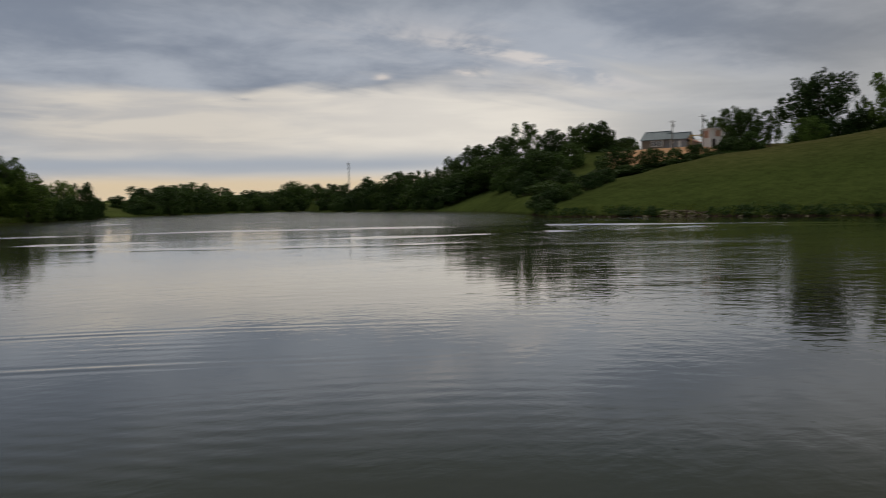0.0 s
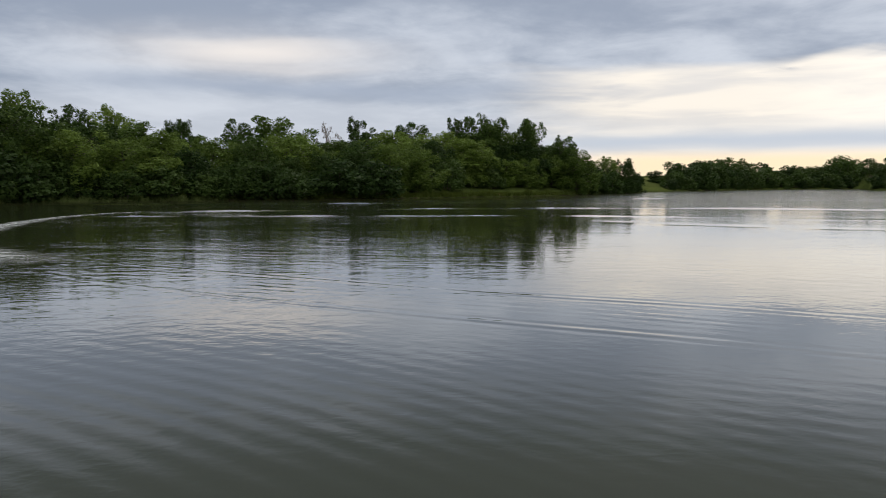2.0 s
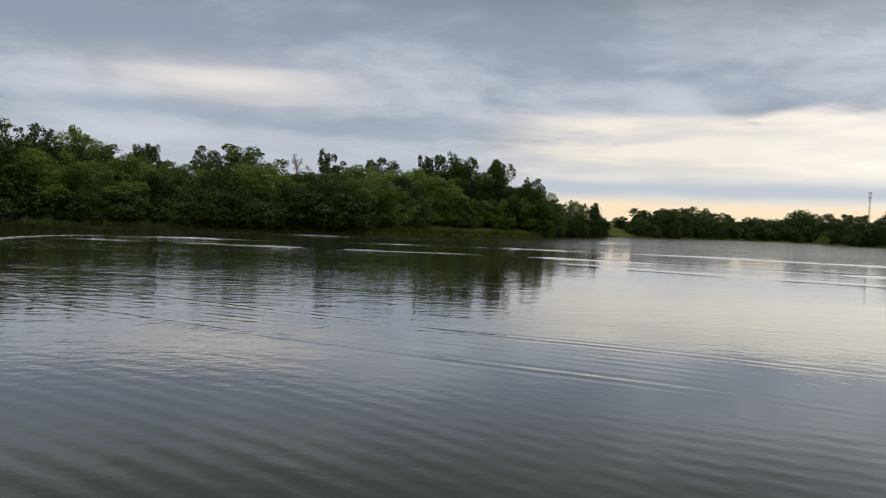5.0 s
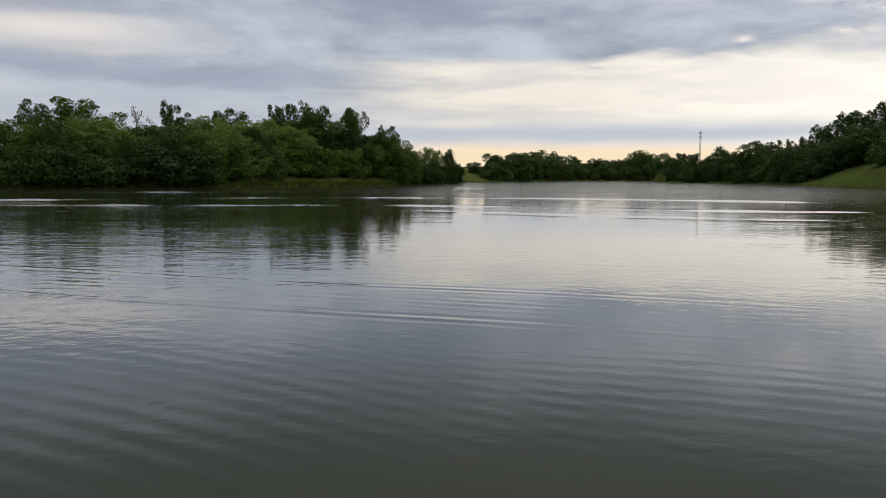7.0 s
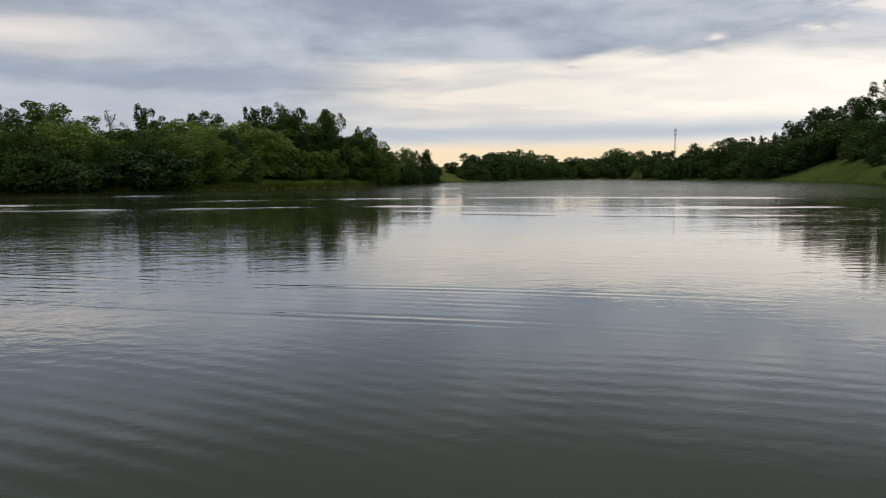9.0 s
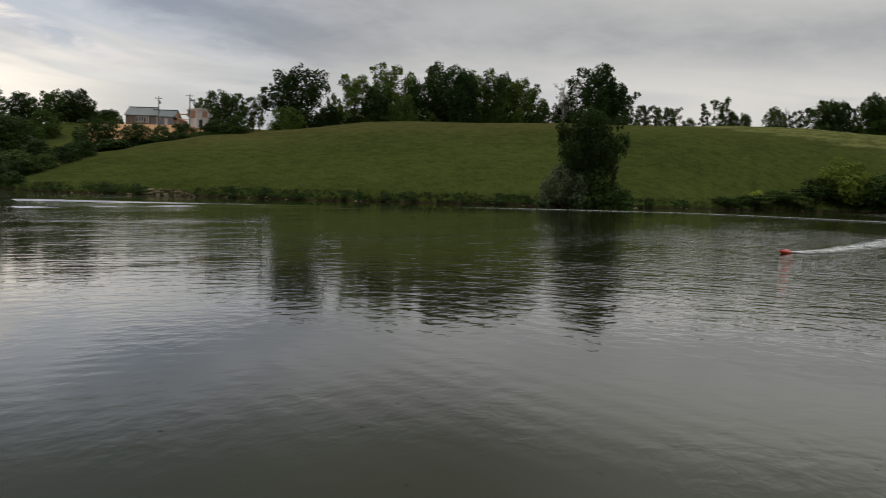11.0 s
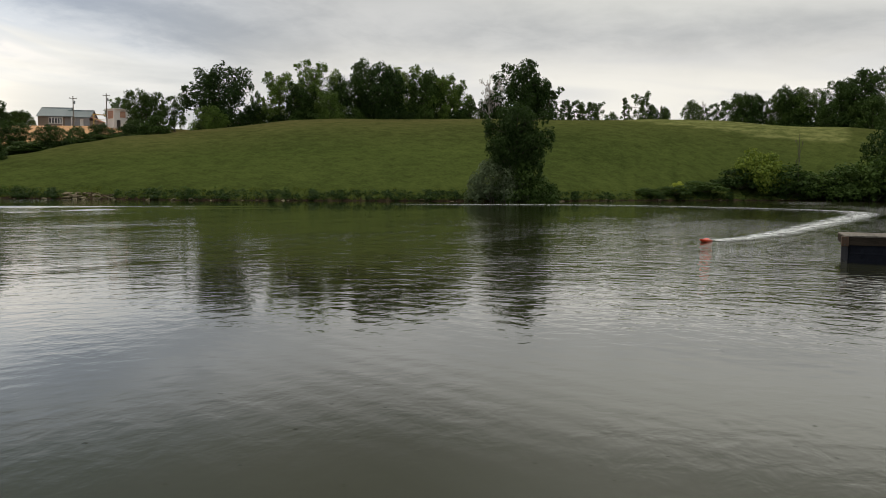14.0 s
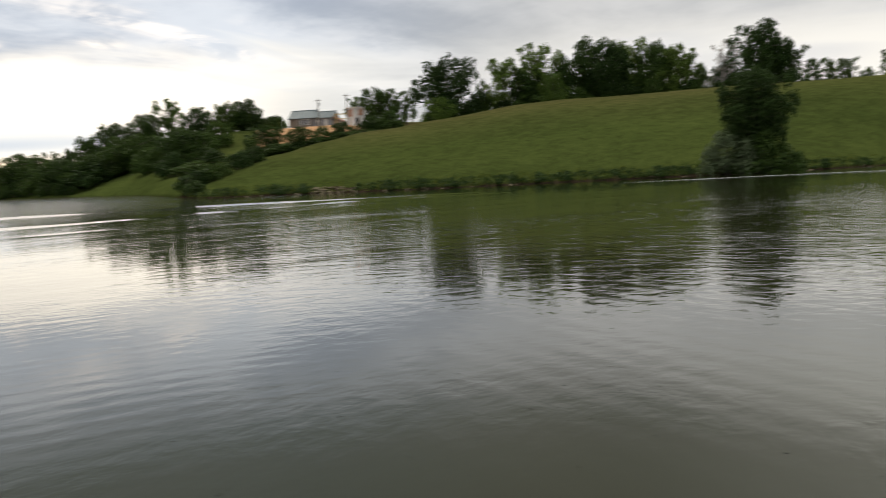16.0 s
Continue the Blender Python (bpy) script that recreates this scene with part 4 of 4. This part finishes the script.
tufts("bank_grass", 3500, 31.5, 97, 0.2, 5.0, 0.17, GRASS_BLADE, "tall dark green grass on the lake bank", 1)


def weeds(name, count, a0, a1, r0, r1, mat, label, seed):
    """Low leafy clumps scattered unevenly along a bank."""
    rng = np.random.default_rng(seed)
    a = rng.uniform(a0, a1, count)
    a = a + 0.35 * np.sin(a * 2.3) + 0.5 * np.sin(a * 0.7 + 1)
    a = a[np.abs(a - 41.5) > 1.5]
    count = len(a)
    r = shore(a) + r0 + rng.uniform(0, 1, count) ** 1.6 * (r1 - r0)
    c = np.stack([r * np.sin(np.radians(a)), r * np.cos(np.radians(a)), land(a, r) + 0.1], 1)
    m_ = leaves(name, c, rng.uniform(0.12, 0.5, count) ** 1.3 + 0.1, count * 22, 0.08, mat, rng, flat=0.75)
    return tagged(new(name, m_), label, "weeds", kind="stuff")


weeds("bank_weeds", 2000, 32, 97, 0.1, 3.0, LEAF, "dark green leafy weeds hanging over the lake bank", 4)
weeds("pale_weeds", 260, 32, 97, 0.3, 4.5, LEAF_WOOD, "lighter green weeds on the lake bank", 5)
tufts("reeds", 5500, -50, -28, -0.2, 1.8, 0.42, REED, "pale green reeds in the shallows below the wood", 2)
tufts("shore_weeds", 3500, -31, -2, 0.3, 3.0, 0.6, GRASS_BLADE, "green weeds along the wooded shore", 3)


# ---- farm buildings on the hill ----
SIDING = worn("grey_siding", (0.22, 0.23, 0.25), (0.33, 0.34, 0.36), 0.7, 1.5, (0.3, 0.3, 8), 0.01)
TAN_WALL = worn("tan_brick", (0.19, 0.155, 0.125), (0.30, 0.255, 0.21), 0.85, 3.0, (1, 1, 3), 0.01)
METAL_ROOF = worn("blue_grey_sheet_roof", (0.075, 0.10, 0.11), (0.14, 0.175, 0.185), 0.45, 0.8, (6, 0.4, 0.4), 0.01, 0.3)
TRIM = worn("white_paint", (0.62, 0.61, 0.59), (0.80, 0.79, 0.77), 0.6, 1.5)
HOUSE_WRAP = worn("white_house_wrap", (0.78, 0.76, 0.76), (0.90, 0.88, 0.87), 0.7, 0.9)
RUST_PANEL = worn("red_brown_panel", (0.30, 0.13, 0.085), (0.46, 0.22, 0.15), 0.8, 2.0)
POLE_WOOD = worn("grey_pole_wood", (0.10, 0.085, 0.07), (0.20, 0.175, 0.15), 0.9, 3.0, (4, 4, 0.4), 0.01)
STEEL = worn("galvanised_steel", (0.28, 0.29, 0.30), (0.42, 0.43, 0.44), 0.45, 4.0, metal=0.7)
DARK_IRON = worn("dark_iron", (0.03, 0.03, 0.032), (0.07, 0.065, 0.06), 0.6, 8.0)
YELLOW = worn("faded_yellow_paint", (0.42, 0.29, 0.09), (0.58, 0.42, 0.15), 0.6, 3.0)
GLASS, gt, gb = material("window_glass", 0.05)
gb.inputs["Base Color"].default_value = (0.02, 0.025, 0.03, 1)


def settle(ob, bearing, r, turn=0.0, sink=0.0):
    x, y, z = spot(bearing, r, sink)
    ob.matrix_basis = pose(x, y, z, 0, 0, turn - bearing)
    return ob


def block(name, parent, mat, size, at, bevel=0.0, label="", turn=0.0):
    return part(name, box(bmesh.new(), size, at, turn, bevel), mat, parent, label)


def gable(name, parent, mat, x0, x1, y0, y1, eave, ridge, over=0.4, thick=0.16):
    """A gable roof, with its ridge along x, of two thick slopes and a ridge cap."""
    ym, out = (y0 + y1) / 2, []
    for sgn, ye in ((-1, y0 - over), (1, y1 + over)):
        drop = (ridge - eave) * over / (ym - y0)
        pts = [(x0 - over, ye, eave - drop), (x1 + over, ye, eave - drop), (x1 + over, ym, ridge), (x0 - over, ym, ridge)]
        vs = pts + [(x, y, z + thick) for x, y, z in pts]
        fs = [(3, 2, 1, 0), (4, 5, 6, 7), (0, 1, 5, 4), (1, 2, 6, 5), (2, 3, 7, 6), (3, 0, 4, 7)]
        roof = part(name, mesh_of(name, vs, fs if sgn < 0 else [f[::-1] for f in fs], mat), None, parent)
        # standing seams
        sv, sf = [], []
        k = x0 - over + 0.3
        while k < x1 + over:
            rod(sv, sf, (k, ye, eave - drop + thick), (k, ym, ridge + thick), 0.04, 0.04, 4)
            k += 0.62
        part("seam", mesh_of("seam", sv, sf, mat), None, roof)
        out.append(roof)
    bm = bmesh.new()
    box(bm, (x1 - x0 + 2 * over, 0.35, 0.08), ((x0 + x1) / 2, ym, ridge + thick + 0.02))
    part("ridge_cap", bm, mat, parent)
    return out


def gable_wall(parent, mat, x, y0, y1, eave, ridge, thick=0.2):
    ym = (y0 + y1) / 2
    tri = [(y0, eave), (y1, eave), (ym, ridge)]
    vs = [(x - thick / 2, y, z) for y, z in tri] + [(x + thick / 2, y, z) for y, z in tri]
    part("gable_wall", mesh_of("gable_wall", vs, [(0, 1, 2), (5, 4, 3), (0, 3, 4, 1), (1, 4, 5, 2), (2, 5, 3, 0)], mat), None, parent)


def window(parent, x, y, z, w, h):
    """A framed window in a wall that faces -y."""
    win = block("window", parent, TRIM, (w + 0.2, 0.1, h + 0.2), (x, y - 0.05, z))
    block("pane", win, GLASS, (w / 2 - 0.04, 0.05, h), (x - w / 4, y - 0.09, z))
    block("pane", win, GLASS, (w / 2 - 0.04, 0.05, h), (x + w / 4, y - 0.09, z))
    block("sill", win, TRIM, (w + 0.35, 0.18, 0.08), (x, y - 0.12, z - h / 2 - 0.12))


house = tagged(new("farmhouse"), "low farmhouse with blue-grey sheet roofs on a soil terrace", "house")
block("wall", house, TAN_WALL, (8.6, 8.0, 4.4), (-4.6, 4.0, 0.8), 0.02)
gable_wall(house, TAN_WALL, -8.8, 0, 8, 3.0, 5.5)
gable("roof", house, METAL_ROOF, -8.9, -0.3, 0, 8, 3.0, 5.5)
block("wall", house, SIDING, (7.4, 6.6, 4.0), (3.2, 2.3, 0.7), 0.02)
gable_wall(house, TAN_WALL, 6.8, -1, 5.6, 2.7, 4.7)
gable("roof", house, METAL_ROOF, -0.4, 6.9, -1, 5.6, 2.7, 4.7)
block("wall", house, TAN_WALL, (2.6, 5.6, 2.6), (8.2, 2.0, 0.4), 0.02)
part("lean_to_roof", mesh_of("lean_to_roof", [(6.7, -1.1, 2.8), (9.9, -1.1, 1.5), (9.9, 5.1, 1.5), (6.7, 5.1, 2.8), (6.7, -1.1, 2.95), (9.9, -1.1, 1.65), (9.9, 5.1, 1.65), (6.7, 5.1, 2.95)],
                             [(3, 2, 1, 0), (4, 5, 6, 7), (0, 1, 5, 4), (1, 2, 6, 5), (2, 3, 7, 6), (3, 0, 4, 7)], RUST_PANEL), None, house, "brown lean-to roof")
for k in range(5):
    window(house, -5.2 + k * 0.85, 0.0, 1.7, 0.6, 1.5)
window(house, 2.2, -1.0, 2.0, 0.7, 0.7)
door = block("door", house, TRIM, (1.0, 0.08, 2.1), (4.6, -1.05, 1.05))
block("door_handle", door, STEEL, (0.12, 0.08, 0.04), (4.95, -1.12, 1.05))
block("chimney", house, TAN_WALL, (0.7, 0.7, 1.6), (-0.6, 4.6, 4.9), 0.03)
block("porch_roof", house, METAL_ROOF, (3.2, 1.6, 0.14), (0.6, -1.6, 2.7), 0.02)
for px in (-0.8, 2.0):
    block("porch_post", house, TRIM, (0.14, 0.14, 2.7), (px, -2.2, 1.3))
settle(house, 40.4, 236, -20, 0.1)
house.matrix_basis = house.matrix_basis @ Matrix.Diagonal((0.86, 0.9, 0.93, 1))

shed = tagged(new("half_built_house"), "small white-wrapped building with red-brown panels, half built", "house")
block("wall", shed, HOUSE_WRAP, (4.4, 4.0, 5.2), (0, 0, 2.1), 0.03)
PALE_PANEL = worn("pale_red_panel", (0.45, 0.24, 0.17), (0.60, 0.37, 0.28), 0.8, 2.0)
block("panel", shed, PALE_PANEL, (0.06, 2.6, 2.0), (-2.23, -0.2, 3.3), 0.01, "red-brown wall panel")
block("panel", shed, PALE_PANEL, (1.5, 0.06, 1.6), (0.2, -2.03, 3.4), 0.01, "red-brown wall panel")
block("roof", shed, TRIM, (5.6, 4.8, 0.22), (0.3, 0, 4.8), 0.03, "white flat roof edge")
block("lower_wing", shed, HOUSE_WRAP, (2.2, 2.6, 2.4), (3.1, -0.5, 0.6), 0.03)
# dark slab on the wall stands for the shade inside an open door
block("doorway", shed, DARK_IRON, (1.0, 0.07, 2.0), (-1.0, -2.03, 0.9))
settle(shed, 43.45, 230, 28, 0.1)

gantry = tagged(new("yellow_frame"), "faded yellow timber frame on the soil terrace", "frame")
for px in (-2.0, 2.0):
    block("post", gantry, YELLOW, (0.22, 0.22, 3.2), (px, 0, 1.5))
block("beam", gantry, YELLOW, (4.6, 0.24, 0.26), (0, 0, 3.2), 0.02)
block("brace", gantry, YELLOW, (4.0, 0.12, 0.14), (0, 0, 1.9))
settle(gantry, 42.45, 231, 10, 0.1)

for bearing, tall in ((40.75, 8.0), (42.75, 9.0)):
    pole = tagged(new("utility_pole"), "weathered wooden utility pole with a crossarm", "pole", "poles by the farmhouse")
    rods("shaft", pole, POLE_WOOD, ((0, 0, -0.5), (0, 0, tall), 0.17, 0.11))
    arm = block("crossarm", pole, POLE_WOOD, (1.8, 0.12, 0.14), (0, -0.16, tall - 0.6))
    for px in (-0.8, 0.0, 0.8):
        rods("insulator", arm, STEEL, ((px, -0.16, tall - 0.55), (px, -0.16, tall - 0.3), 0.05, 0.04))
    rods("transformer", pole, STEEL, ((0.34, 0, tall - 2.0), (0.34, 0, tall - 1.2), 0.2, 0.2), sides=12)
    settle(pole, bearing, 229)

mast = tagged(new("radio_mast"), "slender steel lattice radio mast with antennas", "mast")
corners = [(0.75 * math.cos(a), 0.75 * math.sin(a)) for a in (0.3, 2.4, 4.5)]
for cx, cy in corners:
    rods("leg", mast, STEEL, ((cx, cy, -1), (cx * 0.7, cy * 0.7, 27), 0.12, 0.09))
for k in range(18):
    rows_k = []
    for i in range(3):
        (ax, ay), (bx, by) = corners[i], corners[(i + 1) % 3]
        f0, f1 = 1 - 0.3 * k / 18, 1 - 0.3 * (k + 1) / 18
        rows_k.append(((ax * f0, ay * f0, k * 1.5), (bx * f1, by * f1, k * 1.5 + 1.5), 0.05, 0.05))
        rows_k.append(((ax * f0, ay * f0, k * 1.5), (bx * f0, by * f0, k * 1.5), 0.04, 0.04))
    rods("bracing", mast, STEEL, *rows_k, sides=4)
for z in (25.6, 22.2):
    for i in range(3):
        a = i * 2.09 + 0.5
        block("antenna", mast, TRIM, (0.4, 0.25, 1.9), (1.1 * math.cos(a), 1.1 * math.sin(a), z), 0.03)
rods("lightning_rod", mast, STEEL, ((0, 0, 26.5), (0, 0, 29), 0.06, 0.03))
settle(mast, 17.85, 700)

# ---- the bank below the meadow ----
def stone_mesh(seed):
    rng = np.random.default_rng(seed)
    bm = bmesh.new()
    for p in rng.normal(size=(26, 3)):
        p = p / np.linalg.norm(p) ** 0.8
        bm.verts.new((p[0] * 0.55, p[1] * 0.42, p[2] * 0.2))
    hull = bmesh.ops.convex_hull(bm, input=bm.verts)
    bmesh.ops.delete(bm, geom=[v for v in hull["geom_interior"] if isinstance(v, bmesh.types.BMVert)], context="VERTS")
    me_ = bpy.data.meshes.new("stone")
    bm.to_mesh(me_)
    bm.free()
    me_.materials.append(STONE)
    return me_


STONES = [stone_mesh(s) for s in range(6)]
for k in range(110):
    if k < 64:
        a, out = dice.uniform(39.9, 43.1), dice.uniform(-0.2, 1.9)
        big = dice.uniform(0.3, 0.75)
    else:
        a, out, big = dice.uniform(34, 90), dice.uniform(-0.3, 0.3), dice.uniform(0.25, 0.7)
    x, y, z = spot(a, float(shore(a)) + out)
    ob = new("stone", dice.choice(STONES))
    ob.matrix_basis = Matrix.LocRotScale((x, y, max(z, -0.05) + 0.01 * big), Euler((dice.uniform(-0.3, 0.3), dice.uniform(-0.3, 0.3), dice.uniform(0, 6.28))), (big, big, big * 0.9))
    tagged(ob, "pale tan flat stone at the water's edge", "stone", "stones on the bank")

stump = tagged(new("stump"), "broken grey tree stump on the bank", "stump")
rods("trunk", stump, BARK_GREY, ((0, 0, -0.3), (0.05, 0, 0.5), 0.22, 0.18), ((0.05, 0, 0.5), (0.25, 0.1, 1.1), 0.13, 0.04), ((0, 0, 0.4), (-0.3, 0, 0.9), 0.08, 0.03))
x, y, z = spot(68.9, float(shore(68.9)) + 1.0)
stump.matrix_basis = pose(x, y, z)
snag = plant(139.6, 0.6, 10.2, 1.5, "snag", "", "thin leafless dead tree among bank bushes")

# ---- floating dock ----
DECK_WOOD = worn("weathered_deck_board", (0.10, 0.085, 0.07), (0.23, 0.20, 0.165), 0.85, 1.2, (1, 8, 4), 0.004)
FASCIA = worn("brown_fascia_board", (0.022, 0.017, 0.013), (0.060, 0.045, 0.033), 0.85, 1.5, (5, 0.6, 3), 0.006)
FLOAT_BLUE = worn("dark_blue_plastic", (0.007, 0.008, 0.013), (0.016, 0.018, 0.026), 0.75, 2.0)
for dull in (FASCIA, FLOAT_BLUE):
    dull.node_tree.nodes["Principled BSDF"].inputs["Specular IOR Level"].default_value = 0.12
RUST = worn("rusty_steel", (0.04, 0.024, 0.016), (0.11, 0.06, 0.035), 0.8, 9.0)

dock = tagged(new("floating_dock"), "brown timber dock floating on dark blue drums", "dock")
LONG, DEEP, TOP = 6.4, 1.7, 0.69
block("fascia", dock, FASCIA, (0.05, LONG, 0.20), (0.0, -LONG / 2, TOP - 0.14), 0.004)
block("fascia", dock, FASCIA, (0.05, LONG, 0.20), (DEEP, -LONG / 2, TOP - 0.14), 0.004)
block("fascia", dock, FASCIA, (DEEP - 0.06, 0.05, 0.20), (DEEP / 2, -0.025, TOP - 0.14), 0.004)
block("fascia", dock, FASCIA, (DEEP - 0.06, 0.05, 0.20), (DEEP / 2, -LONG + 0.025, TOP - 0.14), 0.004)
plank = box(bmesh.new(), (DEEP + 0.08, 0.135, 0.035), bevel=0.004)
plank_mesh = bpy.data.meshes.new("plank")
plank.to_mesh(plank_mesh)
plank.free()
plank_mesh.materials.append(DECK_WOOD)
for k in range(int(LONG / 0.143)):
    board = part("plank", plank_mesh, None, dock)
    board.location = (DEEP / 2, -0.07 - k * 0.143, TOP - 0.02 + dice.uniform(-0.002, 0.002))
for k in range(4):
    for row in (0.34, DEEP - 0.34):
        ya = -0.12 - k * 1.58
        drum = rods("drum", dock, FLOAT_BLUE, ((row, ya, 0.24), (row, ya - 1.46, 0.24), 0.33, 0.33), sides=20)
        for s in (0.25, 0.73, 1.2):
            rods("rib", drum, FLOAT_BLUE, ((row, ya - s, 0.24), (row, ya - s - 0.06, 0.24), 0.345, 0.345), sides=20)
for row in (0.03, DEEP - 0.03):
    block("skirt_board", dock, FLOAT_BLUE, (0.03, LONG - 0.16, 0.50), (row, -LONG / 2 - 0.04, 0.25))
block("skirt_board", dock, FLOAT_BLUE, (DEEP - 0.1, 0.03, 0.50), (DEEP / 2, -0.10, 0.25))
for ya in (0.02, -LONG):
    bracket = block("corner_bracket", dock, RUST, (0.10, 0.16, 0.24), (-0.02, ya - 0.02, TOP - 0.15), 0.008)
    for z in (-0.07, 0.07):
        rods("bolt", bracket, DARK_IRON, ((-0.09, ya - 0.02, TOP - 0.15 + z), (-0.06, ya - 0.02, TOP - 0.15 + z), 0.018, 0.018), sides=6)
dock.matrix_basis = pose(21.82, -1.02, 0, 0, 0, 3)

# ---- model boat ----
HULL_RED, ht, hb = material("red_orange_gelcoat", 0.28)
hull_n = fuzz(ht, place(ht), 9.0, 4)
ht.links.new(blend(ht, hull_n, (0.88, 0.055, 0.018), (0.95, 0.10, 0.03)), hb.inputs["Base Color"])
hb.inputs["Coat Weight"].default_value = 0.5
HULL_DARK = worn("dark_hull_bottom", (0.05, 0.012, 0.01), (0.10, 0.02, 0.015), 0.4, 8.0)


def loft(stations, mat, name, parent, label=""):
    """A skin over cross-sections; each is y and a list of half-width, height from keel to deck's middle."""
    vs, fs, n = [], [], 0
    for y, half in stations:
        ring_ = [(w, z) for w, z in half] + [(-w, z) for w, z in reversed(half) if w > 1e-6]
        n = len(ring_)
        vs += [(w, y, z) for w, z in ring_]
    for i in range(len(stations) - 1):
        for j in range(n):
            k = (j + 1) % n
            fs.append((i * n + j, i * n + k, (i + 1) * n + k, (i + 1) * n + j))
    fs += [tuple(range(n))[::-1], tuple((len(stations) - 1) * n + j for j in range(n))]
    me_ = mesh_of(name, vs, fs, mat)
    bm = bmesh.new()
    bm.from_mesh(me_)
    bmesh.ops.recalc_face_normals(bm, faces=bm.faces)
    bm.to_mesh(me_)
    bm.free()
    me_.polygons.foreach_set("use_smooth", [True] * len(me_.polygons))
    ob = part(name, me_, None, parent, label)
    m_ = ob.modifiers.new("edges", "BEVEL")
    m_.width, m_.segments, m_.limit_method = 0.004, 2, "ANGLE"
    return ob


boat = tagged(new("model_boat"), "red-orange model speedboat running on the lake", "model boat")
side = lambda w, chine, sheer, deck: [(0.012 if w > 0.02 else 0.004, min(chine - 0.03, 0.06)), (w * 0.85, chine), (w, sheer), (w * 0.82, sheer + 0.012), (w * 0.4, deck), (0.008, deck + 0.004)]
loft([(-0.38, side(0.115, 0.0, 0.060, 0.078)), (-0.25, side(0.125, 0.0, 0.064, 0.086)), (-0.05, side(0.128, 0.0, 0.068, 0.092)), (0.12, side(0.112, 0.008, 0.072, 0.090)),
      (0.24, side(0.082, 0.034, 0.074, 0.086)), (0.33, side(0.046, 0.060, 0.078, 0.084)), (0.40, side(0.010, 0.074, 0.080, 0.082))], HULL_RED, "hull", boat)
dome = lambda w, top: [(0.006, 0.06), (w, 0.07), (w * 0.95, 0.07 + top * 0.28), (w * 0.62, 0.07 + top * 0.55), (0.006, 0.07 + top * 0.62)]
loft([(-0.31, dome(0.05, 0.045)), (-0.24, dome(0.072, 0.095)), (-0.12, dome(0.078, 0.105)), (0.0, dome(0.066, 0.075)), (0.12, dome(0.045, 0.038)), (0.22, dome(0.018, 0.014))],
     HULL_RED, "cowl", boat, "red-orange streamlined hatch cover")
block("transom", boat, HULL_DARK, (0.20, 0.012, 0.075), (0, -0.386, 0.025), 0.003)
block("rudder", boat, DARK_IRON, (0.008, 0.05, 0.11), (0.035, -0.425, -0.005), 0.002)
rods("prop_strut", boat, STEEL, ((0, -0.36, -0.02), (0, -0.46, -0.03), 0.008, 0.006))
for sgn in (-1, 1):
    block("trim_tab", boat, STEEL, (0.05, 0.045, 0.004), (sgn * 0.07, -0.405, 0.004))
block("stripe", boat, HULL_DARK, (0.258, 0.30, 0.010), (0, -0.16, 0.030), 0.002)
rods("aerial", boat, DARK_IRON, ((0.03, -0.2, 0.14), (0.035, -0.27, 0.30), 0.002, 0.001), sides=5)
boat.matrix_basis = pose(28.0, 2.92, 0.012, 3.0, 0, 73.0)

# kinds that were not needed in the end
for templates in KINDS.values():
    for ob in templates:
        if ob not in used:
            for piece in [*ob.children, ob]:
                bpy.data.objects.remove(piece)
